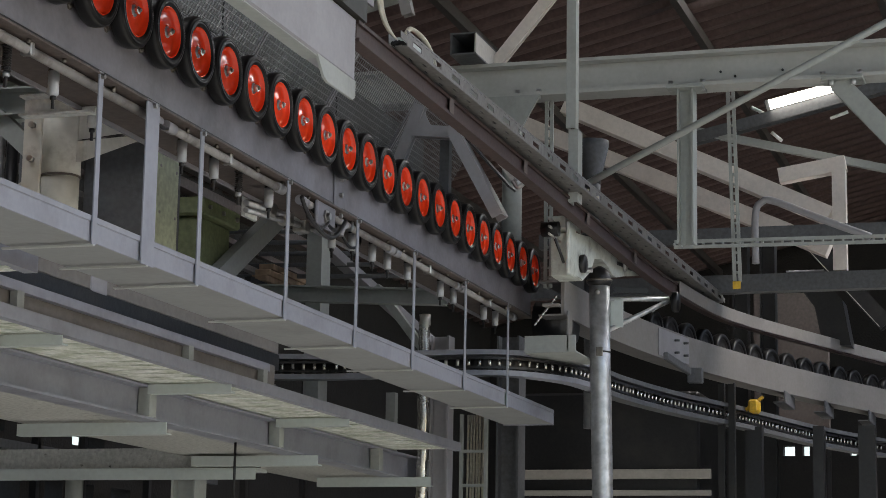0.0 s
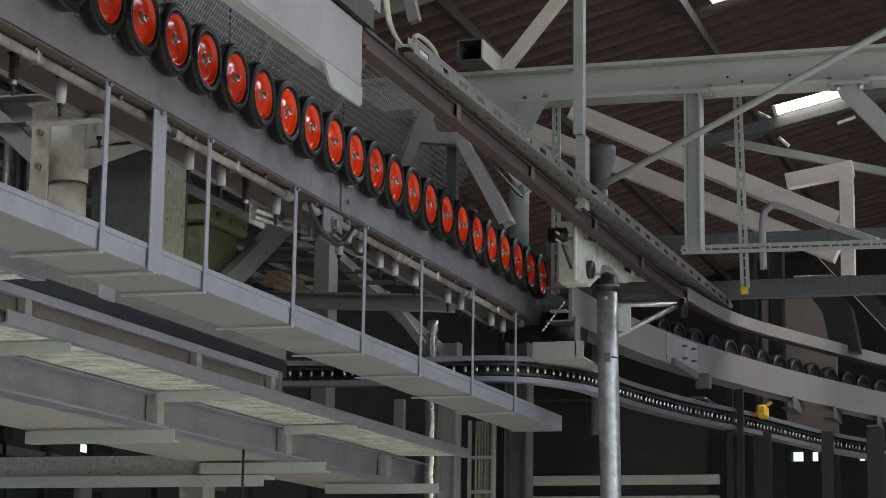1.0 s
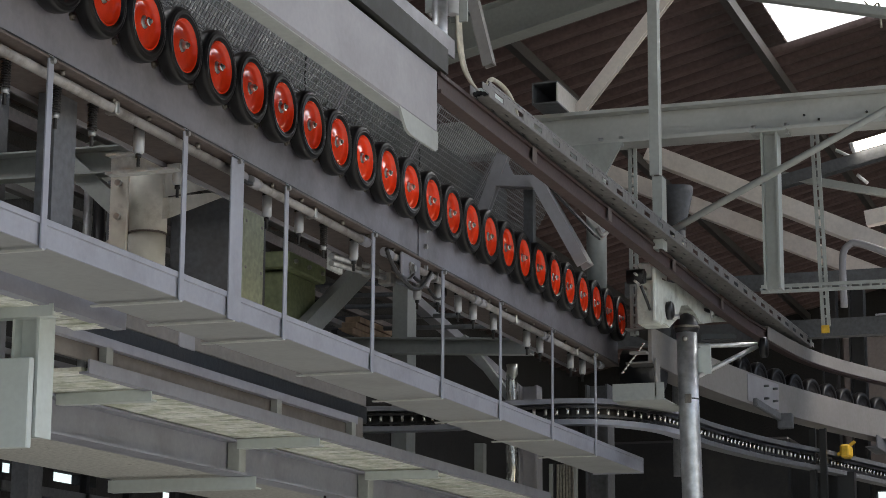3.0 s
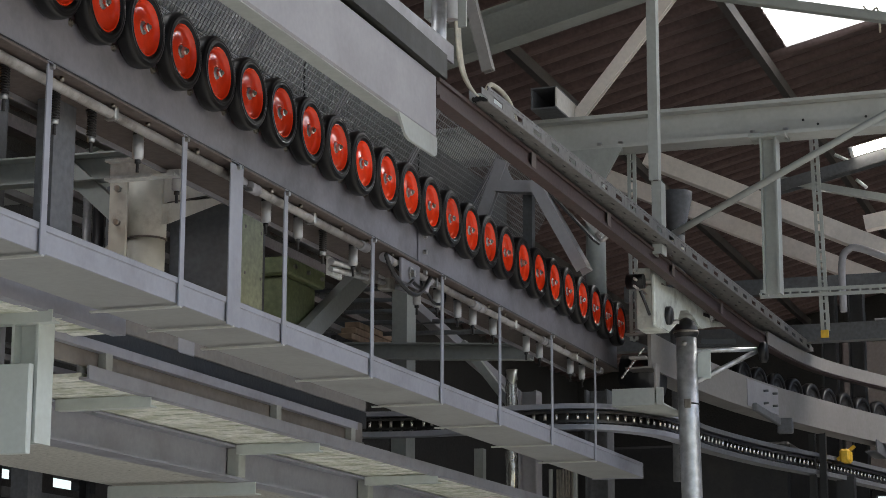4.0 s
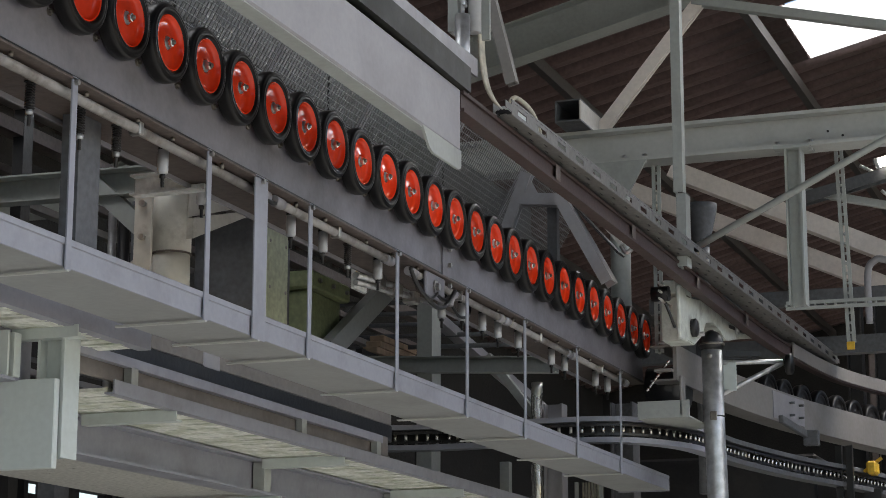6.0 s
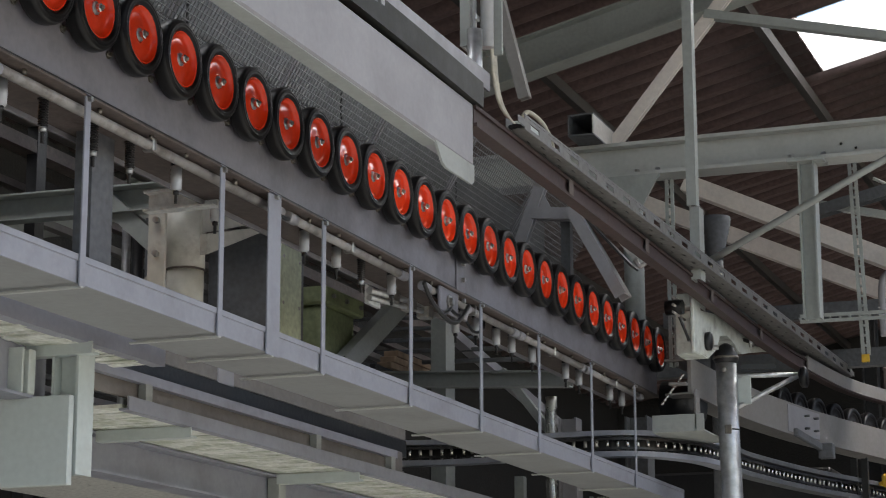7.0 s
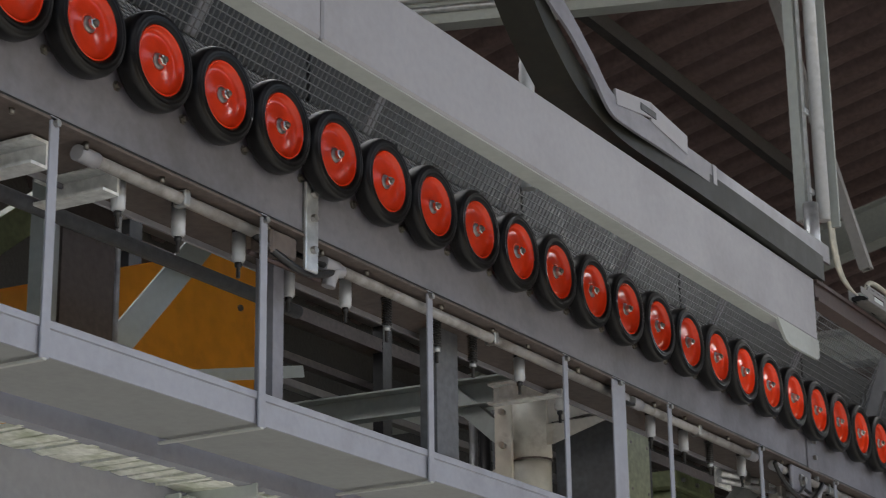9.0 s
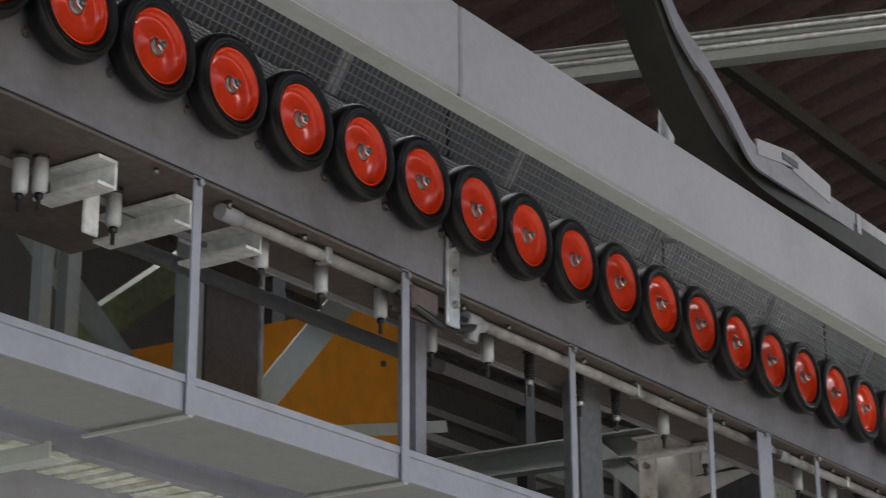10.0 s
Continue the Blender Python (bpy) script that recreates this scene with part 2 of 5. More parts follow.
# ---- the hall ----
thing("ground", block(-60, 90, -80, 80, -0.3, -0.01, 0), GROUND, "pale grey gravel apron around the station", "ground", kind="structure")
thing("floor", block(-4, 26, -5, 7.6, -0.009, 0.0, 0), CONCRETE, "worn grey concrete station floor", "floor", kind="structure")
# Walls carry the unlit depth of the hall in their colour.
wall_n = base("wall_north", (10, 7.5, 0), "hall wall coloured near-black for the dark depth, with small openings", "wall", kind="structure")
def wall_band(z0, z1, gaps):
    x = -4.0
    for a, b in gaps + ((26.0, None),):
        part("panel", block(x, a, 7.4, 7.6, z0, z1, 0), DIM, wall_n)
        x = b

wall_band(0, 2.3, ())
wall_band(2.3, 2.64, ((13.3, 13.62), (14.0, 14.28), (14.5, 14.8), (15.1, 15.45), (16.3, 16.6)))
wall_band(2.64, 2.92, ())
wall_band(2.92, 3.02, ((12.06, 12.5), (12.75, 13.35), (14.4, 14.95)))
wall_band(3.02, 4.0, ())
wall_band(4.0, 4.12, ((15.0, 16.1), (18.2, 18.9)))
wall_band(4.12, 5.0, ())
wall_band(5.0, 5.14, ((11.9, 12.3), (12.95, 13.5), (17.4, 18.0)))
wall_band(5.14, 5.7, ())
wall_e = base("wall_east", (26, 1, 0), "end wall coloured near-black for the dark depth, with small openings", "wall", kind="structure")
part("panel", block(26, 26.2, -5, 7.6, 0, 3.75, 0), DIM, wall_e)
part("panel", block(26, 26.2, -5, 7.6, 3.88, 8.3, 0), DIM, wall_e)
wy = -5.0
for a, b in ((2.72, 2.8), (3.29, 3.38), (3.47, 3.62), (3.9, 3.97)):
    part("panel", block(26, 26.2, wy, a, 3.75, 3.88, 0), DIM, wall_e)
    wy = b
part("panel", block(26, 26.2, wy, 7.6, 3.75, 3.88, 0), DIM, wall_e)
# Added out of view to block daylight from the far end.
thing("light_shield_south", block(11, 26, -5.2, -5, 0, 5.8, 0), DIM, "unseen side wall added to shade the far end", "wall", kind="structure")

ROOF_Z, ROOF_K = 7.2, 0.24
def roof_z(y):
    return ROOF_Z - ROOF_K * y

# South end, out of view, is lengthened to let in more light.
SKY_X0, SKY_X1, SKY_Y0, SKY_Y1 = 14.6, 15.93, -4.0, 2.78
# A second opening, unseen and added to light the rear machinery.
FILL_X0, FILL_X1 = 5.2, 6.55
def roof_sheet():
    """One corrugated sheet with openings for the skylight and the added fill opening."""
    bm = bmesh.new()
    pitch, n = 0.27, 1566
    lines = (-5.0, SKY_Y0, SKY_Y1, 3.4, 7.2, 7.6)
    rows = []
    for k in range(n + 1):
        x = -4 + 30.2 * k / n
        z = 0.14 * min(1.0, max(0.0, 0.35 + 1.3 * math.cos(2 * math.pi * x / pitch)))
        rows.append((x, [bm.verts.new((x, y, roof_z(y) + z)) for y in lines]))
    for (xa, a), (xb, c) in zip(rows, rows[1:]):
        for j in range(5):
            mid = (xa + xb) / 2
            if (j == 1 and SKY_X0 < mid < SKY_X1) or (j == 3 and FILL_X0 < mid < FILL_X1):
                continue
            bm.faces.new((a[j], c[j], c[j + 1], a[j + 1])).smooth = True
    bmesh.ops.solidify(bm, geom=bm.faces[:], thickness=0.006)
    return bm

thing("ceiling", roof_sheet(), ROOF, "dark brown corrugated roof sheeting seen from below", "roof", kind="structure")
def skylight(x0, x1, y0, y1):
    y = (y0 + y1) / 2
    z = roof_z(y) + 0.03
    thing("skylight", bar((x0, y, z), (x1, y, z), rect((y1 - y0) * 1.03, 0.004), (0, ROOF_K, 1)), SHEET, "bright translucent skylight panel in the roof", "skylight", kind="structure")
skylight(SKY_X0, SKY_X1, SKY_Y0, SKY_Y1)
# Added panel out of view, there only to brighten the rear.
skylight(FILL_X0, FILL_X1, 3.4, 7.2)

def purlin(x0, x1, y, w=0.06, h=0.09, mat=ROOFSTEEL):
    z = roof_z(y) - 0.04 - h / 2
    p = base("purlin", (x0, y, z), "dark steel purlin under the roof sheets", "purlin", "roof purlins")
    part("web", bar((x0, y, z), (x1, y, z), [(w / 2 - 0.008, w / 2, -h / 2, h / 2)]), mat, p)
    part("lower_flange", bar((x0, y, z), (x1, y, z), [(-w / 2, w / 2 - 0.008, -h / 2, -h / 2 + 0.008)]), mat, p)
    part("upper_flange", bar((x0, y, z), (x1, y, z), [(-w / 2, w / 2 - 0.008, h / 2 - 0.008, h / 2)]), mat, p)

for y in (-2.7, -1.3, 0.1, 1.5, 2.93, 4.38, 5.8):
    purlin(-3.9, 26, y)

def rafter(x):
    r = base("rafter", (x, 0, roof_z(0) - 0.34), "grey painted steel rafter under the purlins", "rafter", "roof rafters")
    ends = (x, -4.9, roof_z(-4.9) - 0.34), (x, 7.3, roof_z(7.3) - 0.34)
    part("web", bar(*ends, [(-0.007, 0.007, -0.116, 0.116)]), GREEN_GREY, r)
    part("lower_flange", bar(*ends, [(-0.08, 0.08, -0.13, -0.116)]), GREEN_GREY, r)
    part("upper_flange", bar(*ends, [(-0.08, 0.08, 0.116, 0.13)]), GREEN_GREY, r)
    for y in (-2.7, -1.3, 0.1, 1.5, 2.93, 4.38, 5.8):
        part("cleat", block(x - 0.04, x + 0.04, y - 0.025, y + 0.025, roof_z(y) - 0.215, roof_z(y) - 0.125, 0.002), ROOFSTEEL, r)

for x in (12.68,):
    rafter(x)

# ---- driving wheels ----
WHEEL_Y, WHEEL_Z, PITCH = 2.98, 3.589, 0.2607

def wheel():
    w = base("conveyor_wheel", (0, 0, 0), "red steel wheel with black rubber tyre on conveyor beam", "wheel", "wheels along the conveyor")
    local("tyre", lathe([(0.089, 0.026), (0.112, 0.028), (0.123, 0.022), (0.127, 0.01), (0.127, -0.014), (0.1235, -0.024), (0.119, -0.029), (0.1165, -0.0275), (0.114, -0.031), (0.108, -0.032), (0.1065, -0.0305), (0.103, -0.0325),
                         (0.098, -0.032), (0.092, -0.028), (0.089, -0.022), (0.089, 0.026)]), RUBBER, w, "scuffed black rubber tyre")
    rim = local("rim", lathe([(0.0895, 0.02), (0.0895, -0.024), (0.0875, -0.0265), (0.0855, -0.0265), (0.0835, -0.022), (0.081, -0.014), (0.076, -0.0095), (0.066, -0.0085), (0.05, -0.0095), (0.036, -0.0125), (0.027, -0.0145),
                        (0.022, -0.015), (0.022, 0.02), (0.0895, 0.02)]), RED, w, "glossy red dished rim")
    hub = local("hub", lathe([(0.0, -0.018), (0.019, -0.018), (0.0205, -0.0165), (0.0205, 0.06), (0.0, 0.06)], 20), STEEL, w, "worn steel hub washer")
    local("nut", lathe([(0.0, -0.032), (0.012, -0.034), (0.0142, -0.031), (0.0142, -0.0205), (0.0, -0.0205)], 6), NUT, hub, "hexagon nut")
    local("stud", lathe([(0.0, -0.041), (0.006, -0.041), (0.0075, -0.039), (0.0075, -0.033), (0.0, -0.033)], 10), OILY, hub)
    return w

first = wheel()
spin = random.Random(4)
first.matrix_basis = pose(3.719 - 4 * PITCH, WHEEL_Y, WHEEL_Z)
for k in range(-3, 30):
    copy_thing(first, pose(3.719 + k * PITCH, WHEEL_Y, WHEEL_Z, 0, spin.uniform(0, 360), 0))

# ---- conveyor beam ----
beam = base("conveyor_beam", (1.5, 3.2, 3.35), "long grey steel conveyor beam carrying the wheels", "beam")
part("web", block(1.5, 11.45, 3.022, 3.034, 3.349, 3.60), WEB, beam)
part("bottom_flange", block(1.5, 11.45, 3.012, 3.27, 3.341, 3.349, 0.001), BROWN, beam, "dirty brown underside plate")
part("top_flange", block(1.5, 11.45, 3.034, 3.2, 3.592, 3.6, 0.001), GREY, beam)
part("belly_plate", block(1.5, 3.62, 3.29, 3.62, 3.341, 3.347, 0.001), BROWN, beam, "dirty brown belly plate")
for k in range(-5, 29):
    bolt_x = 3.63 + k * PITCH
    part("bolt", lathe([(0, -0.014), (0.007, -0.014), (0.007, -0.006), (0.013, -0.006), (0.013, 0.0), (0, 0.0)], 6, at=(bolt_x, 3.022, 3.505)), OILY, beam)
# Dark strip drawn where the slot between web and pipe is in shade.
part("slot_shade_strip", block(1.5, 11.45, 3.0165, 3.0215, 3.345, 3.3575, 0.001), DARK, beam, "dark strip drawn for the shaded slot above the pipe")
stud = random.Random(9)
for k in range(26):
    sx = 3.3 + 0.31 * k + stud.uniform(-0.08, 0.08)
    part("stud", tube([(sx, 3.04, 3.341), (sx, 3.04, 3.341 - stud.uniform(0.01, 0.02))], 0.007, 6), OILY, beam)
part("back_lip", block(1.5, 11.45, 3.27, 3.28, 3.325, 3.36, 0.001), GREY, beam)
ap = base("air_pipe", (3.58, 3.062, 3.318), "grimy grey pipe in sections under the conveyor beam", "pipe")
for a, b in ((3.58, 4.32), (4.62, 6.46), (6.58, 7.64), (7.9, 9.04), (9.12, 10.12), (10.2, 11.2)):
    run_pipe = part("section", tube([(a, 3.062, 3.318), (b, 3.062, 3.318)], 0.016), GRIME, ap)
    for e in (a, b):
        part("sleeve", tube([(e - 0.035, 3.062, 3.318), (e + 0.035, 3.062, 3.318)], 0.0205, 14), GREY, run_pipe, "pale screwed sleeve")
    m = (a + b) / 2
    part("clip", block(m - 0.012, m + 0.012, 3.042, 3.083, 3.298, 3.342, 0.004), STEEL, run_pipe)
part("hose", tube([(4.3, 3.062, 3.318), (4.5, 3.05, 3.3), (4.64, 3.062, 3.318)], 0.008, 8), DARK, ap, "thin black hose")
part("hose", tube(glide([(6.44, 3.062, 3.318), (6.5, 3.05, 3.30), (6.6, 3.062, 3.318)]), 0.008, 8), DARK, ap, "thin black hose")

# ---- trough on straps ----
trough = base("cable_trough", (1.5, 3.17, 2.79), "grey sheet-metal cable trough hung on straps", "trough")
# Greener than the sides: bounced floor light is part of the colour.
part("bottom", block(1.5, 12.0, 3.03, 3.325, 2.792, 2.796, 0), UNDER_LIT, trough, "trough underside with floor light in its colour")
part("front_side", block(1.5, 12.0, 3.024, 3.03, 2.792, 2.868, 0.001), BLUEGREY, trough)
part("back_side", block(1.5, 12.0, 3.319, 3.325, 2.796, 2.868, 0.001), BLUEGREY, trough)
part("end_plate", block(12.0, 12.006, 3.02, 3.33, 2.785, 2.875, 0.001), BLUEGREY, trough)
part("rolled_edge", block(1.5, 12.0, 3.0185, 3.034, 2.856, 2.876, 0.002), BLUEGREY, trough)

def strap(x, w=0.03):
    s = base("hanger_strap", (x, 3.02, 2.787), "flat grey steel strap holding the cable trough", "strap", "straps along the trough")
    part("upright", block(x - w / 2, x + w / 2, 3.012, 3.018, 2.782, 3.352, 0.001), BLUEGREY, s)
    # Foot paler than the upright: worn edges plus light from below, as colour.
    part("foot", block(x - min(w, 0.014) / 2, x + min(w, 0.014) / 2, 3.012, 3.34, 2.778, 2.785, 0.001), BEAMGREY, s, "pale foot, wear and light from below in its colour")
    part("bolt", lathe([(0, -0.012), (0.009, -0.012), (0.009, 0.0), (0, 0.0)], 6, at=(x, 3.012, 3.335)), STEEL, s, "bolt head")

for x in (2.57, 3.41, 4.238, 5.08, 5.947, 6.765, 7.624, 8.455, 9.265, 10.121, 10.942):
    strap(x)
strap(6.345, 0.1)

# ---- guide box and rail ----
box = base("guide_box", (1.5, 2.53, 3.55), "smooth grey steel guide box above the wheels", "guide box")
part("shell", block(3.74, 6.94, 2.5, 2.572, 3.545, 3.78, 0.006), GREY, box)
part("shell", block(1.5, 3.734, 2.5, 2.572, 3.545, 3.78, 0.006), GREY, box)
lip = bmesh.new()
lip_edge = [(6.56, 3.55), (6.63, 3.484), (6.67, 3.472), (6.93, 3.474), (6.955, 3.486), (6.958, 3.55)]
rings = [[lip.verts.new((x, y, z)) for x, z in lip_edge] for y in (2.503, 2.513)]
lip.faces.new(rings[0])
lip.faces.new(rings[1][::-1])
for k in range(6):
    lip.faces.new((rings[0][k], rings[0][(k + 1) % 6], rings[1][(k + 1) % 6], rings[1][k]))
part("end_lip", lip, GREEN_GREY, box)
# Lighter green-grey plate: the glow from the floor is put into its colour.
part("underside", block(1.52, 6.6, 2.508, 2.566, 3.541, 3.545, 0), GREEN_GREY, box)
rail_line = glide([(6.945, 2.5, 3.736), (10, 2.5, 3.736), (12.2, 2.5, 3.736), (13.12, 2.46, 3.736), (13.87, 2.395, 3.736), (14.42, 2.285, 3.736), (15.18, 2.045, 3.736), (16.75, 1.5, 3.736)])
gr_rail = base("guide_rail", (6.945, 2.5, 3.736), "rust-brown steel guide rail curving away", "rail")
part("web", sweep(rail_line, [(-0.008, 0.0, -0.026, 0.028)]), RAIL, gr_rail)
part("lower_flange", sweep(rail_line, [(-0.045, 0.012, -0.04, -0.026)]), RAIL, gr_rail)
part("upper_flange", sweep(rail_line, [(-0.06, 0.01, 0.028, 0.042)]), RAIL, gr_rail)
for x in (8.1, 9.3, 10.6, 11.8):
    part("clip", block(x - 0.03, x + 0.03, 2.484, 2.487, 3.705, 3.77, 0.001), BROWN, gr_rail)

cover_line = [p for p in rail_line if p.x > 12.9]
thing("rail_cover", sweep(cover_line, [[(0.014, -0.03), (0.022, -0.03), (0.022, 0.055), (-0.05, 0.062), (-0.05, 0.054), (0.014, 0.047)]]), TAUPE, "pale grey cover strip along the curved rail", "cover")

# ---- curved conveyor ----
curve_line = glide([(11.09, 2.735, 3.4), (12.15, 2.675, 3.4), (13.29, 2.515, 3.4), (14.24, 2.3, 3.4), (15.17, 2.04, 3.4), (16.72, 1.51, 3.4), (18.5, 0.8, 3.4)])
cu = base("curved_beam", (13.29, 2.515, 3.4), "pale grey curved conveyor beam of the turn", "beam")
curve_line = [p for p in curve_line if p.x > 11.0]
part("web", sweep(curve_line, [(-0.02, 0.0, -0.1, 0.1)]), TAUPE, cu)
part("lower_flange", sweep(curve_line, [(-0.15, -0.02, -0.1, -0.09)]), TAUPE, cu)
part("upper_flange", sweep(curve_line, [(-0.15, -0.02, 0.09, 0.1)]), TAUPE, cu)
patch = [p for p in curve_line if 12.9 < p.x < 13.6]
part("splice_plate", sweep(patch, [(0.0, 0.006, -0.085, 0.085)]), GREY, cu, "pale bolted splice plate")


# ---- wheels of the turn ----
def dark_wheel():
    w = base("conveyor_wheel", (0, 0, 0), "dark rubber-tyred wheel on the curved conveyor", "wheel", "wheels of the turn")
    local("tyre", lathe([(0.09, 0.03), (0.12, 0.028), (0.125, 0.012), (0.125, -0.014), (0.12, -0.028), (0.095, -0.03), (0.09, -0.022), (0.09, 0.03)], 28), RUBBER, w)
    local("rim", lathe([(0.0905, 0.02), (0.0905, -0.022), (0.08, -0.014), (0.05, -0.012), (0.02, -0.016), (0.02, 0.02), (0.0905, 0.02)], 28), DARK, w, "dull dark rim")
    local("hub", lathe([(0, -0.04), (0.014, -0.04), (0.014, 0.05), (0, 0.05)], 8), STEEL, w)
    return w

dense = glide([(11.09, 2.735, 3.4), (12.15, 2.675, 3.4), (13.29, 2.515, 3.4), (14.24, 2.3, 3.4), (15.17, 2.04, 3.4), (16.72, 1.51, 3.4), (18.5, 0.8, 3.4)], 40)
turn_first, gone, made = None, 0.0, 0
for a, b in zip(dense, dense[1:]):
    gone += (b - a).length
    if gone > 2.0 + made * 0.285 and made < 18:
        d = (b - a).normalized()
        left = Vector((-d.y, d.x, 0))
        at = a + left * 0.09
        m = pose(at.x, at.y, 3.495, 0, 0, math.degrees(math.atan2(d.y, d.x)))
        if turn_first is None:
            turn_first = dark_wheel()
            turn_first.matrix_basis = m
        else:
            copy_thing(turn_first, m)
        made += 1

# end of the straight beam: bracket and drive
endb = base("beam_end_bracket", (11.1, 2.85, 3.1), "grey end bracket with dark roller and chain below the beam", "bracket")
part("hook_plate", block(11.05, 11.14, 2.70, 2.713, 3.1, 3.32, 0.003), TAUPE, endb, "pale bent hook plate")
part("shelf", block(11.06, 11.6, 2.66, 2.95, 3.09, 3.1, 0.002), GREEN_GREY, endb)
part("shelf_lip", block(11.05, 11.06, 2.66, 2.95, 3.09, 3.185, 0.002), GREEN_GREY, endb)
part("flange_lip", block(10.96, 11.02, 2.735, 2.80, 3.485, 3.5, 0.002), TAUPE, endb)
part("flange_lip", block(10.96, 11.02, 2.735, 2.83, 3.335, 3.35, 0.002), TAUPE, endb)
part("roller", tube([(11.36, 2.74, 3.3), (11.36, 2.96, 3.3)], 0.12, 24), DARK, endb, "dark rubber roller")
links_bm = bmesh.new()
for k in range(9):
    c = Vector((11.08, 2.895 - 0.0145 * k, 3.255 + 0.0185 * k))
    d = Vector((0, -0.0075, 0.0096)) if k % 2 else Vector((0.004, -0.0075, 0.0096))
    tube([c - d, c, c + d], [0.004, 0.009, 0.004], 6, links_bm)
part("chain", links_bm, NUT, endb, "hanging steel chain")

# ---- carrier ----
CX, CY = 11.36, 2.6
carrier = base("carrier", (CX, CY, 0.0), "galvanised carrier hanger with pale grey grip on the rail", "carrier")
hang = part("hanger_tube", tube([(CX, CY, 3.52), (CX, CY - 0.008, 3.0), (CX, CY - 0.012, 2.885), (CX, CY - 0.04, 1.4), (CX, CY - 0.05, 0.0)], 0.058, 32), GALV, carrier, "shiny galvanised hanger tube")
part("ring_seam", tube([(CX, CY - 0.009, 3.13), (CX, CY - 0.009, 3.122)], 0.0588, 32), DARK, hang, "dark worn seam")
part("weld_patch", block(CX - 0.062, CX - 0.052, CY - 0.035, CY + 0.004, 3.1, 3.15, 0.003), OILY, hang, "greasy weld patch")
part("pin", lathe([(0, -0.016), (0.014, -0.016), (0.016, -0.01), (0.016, 0.02), (0, 0.02)], 14, at=(0, 0, 0)), STEEL, hang).matrix_basis = pose(CX - 0.055, CY - 0.002, 3.46, 0, 0, -90)
part("collar", tube([(CX, CY, 3.5), (CX, CY, 3.52), (CX, CY, 3.56), (CX, CY, 3.595), (CX, CY, 3.615)], [0.06, 0.07, 0.066, 0.045, 0.012], 24), DARK, carrier, "greasy dark collar")
part("collar_band", tube([(CX, CY, 3.525), (CX, CY, 3.538)], 0.073, 24), OILY, carrier, "worn steel band")
gb = bmesh.new()
outline = [(10.72, 3.455), (10.72, 3.69), (11.1, 3.735), (12.0, 3.80), (12.5, 3.775), (12.42, 3.735), (11.95, 3.655), (11.72, 3.61), (11.62, 3.605), (11.52, 3.645), (11.34, 3.66), (11.17, 3.63), (11.08, 3.53), (10.9, 3.455)]
front = [gb.verts.new((x, 2.585, z)) for x, z in outline]
back = [gb.verts.new((x, 2.72, z)) for x, z in outline]
gb.faces.new(front)
gb.faces.new(back[::-1])
for k in range(len(outline)):
    j = (k + 1) % len(outline)
    gb.faces.new((front[k], front[j], back[j], back[k]))
bmesh.ops.bevel(gb, geom=gb.edges[:], offset=0.006, segments=2, affect="EDGES")
grip = part("grip", gb, CAST, carrier, "pale grey cast grip housing")
part("end_plate", block(10.56, 10.71, 2.578, 2.6, 3.44, 3.725, 0.006), CAST, carrier, "upright end plate")
part("head_block", block(10.66, 11.0, 2.62, 2.70, 3.70, 3.775, 0.008), CAST, carrier, "pale stained head block")
part("head_strap", block(10.8, 11.02, 2.60, 2.62, 3.70, 3.718, 0.004), BROWN, carrier, "rusty strap")
jaw = part("jaw_roller", lathe([(0, -0.03), (0.04, -0.03), (0.05, -0.022), (0.05, 0.0), (0, 0)], 20, at=(10.84, 2.583, 3.54)), DARK, grip, "worn black roller")
part("jaw_lever", block(10.87, 10.95, 2.565, 2.58, 3.5, 3.6, 0.006), CAST, grip)
part("jaw_bolt", lathe([(0, -0.05), (0.014, -0.05), (0.014, 0.0), (0, 0)], 6, at=(10.9, 2.583, 3.515)), GALV, grip)
for k, r in enumerate((0.05, 0.034)):
    part("spring_disc", lathe([(r - 0.01, -0.012 - 0.006 * k), (r, -0.012 - 0.006 * k), (r, 0), (r - 0.01, 0), (r - 0.01, -0.012 - 0.006 * k)], 24, at=(11.95, 2.585, 3.73)), GALV, grip)
part("lever", bar((11.75, 2.59, 3.7), (12.15, 2.58, 3.73), rect(0.012, 0.02)), DARK, grip, "dark pressed lever")
part("buffer", tube([(10.45, 2.61, 3.66), (10.45, 2.7, 3.66)], 0.04, 16), RUBBER, carrier, "black rubber buffer")
for z in (3.62, 3.66, 3.7):
    part("buffer_pin", tube([(10.36, 2.64, z), (10.6, 2.64, z)], 0.007, 8), STEEL, carrier)
part("release_arm", tube(glide([(10.48, 2.64, 3.62), (10.5, 2.62, 3.56), (10.56, 2.61, 3.5)]), 0.008, 8), DARK, carrier)
part("arm_upper", tube([(CX + 0.02, CY - 0.05, 3.43), (11.6, 2.25, 3.455)], 0.0135), GALV, carrier, "thin galvanised arm")
part("arm_lower", tube([(CX + 0.02, CY - 0.05, 3.255), (11.6, 2.25, 3.445)], 0.0145), GALV, carrier, "thin galvanised arm")
part("arm_plate", block(CX + 0.03, CX + 0.04, CY - 0.13, CY - 0.055, 3.27, 3.43, 0.003), MINT, carrier, "pale web plate")
part("guide_roller", lathe([(0, -0.02), (0.05, -0.02), (0.06, -0.012), (0.06, 0.012), (0.05, 0.02), (0, 0.02)], 20, at=(11.62, 2.215, 3.44)), RUBBER, carrier, "black rubber guide roller")
part("door_linkage", bar((11.5, 2.55, 3.5), (11.55, 2.36, 3.495), rect(0.02, 0.03)), DARK, carrier, "dark linkage bar above the arm")

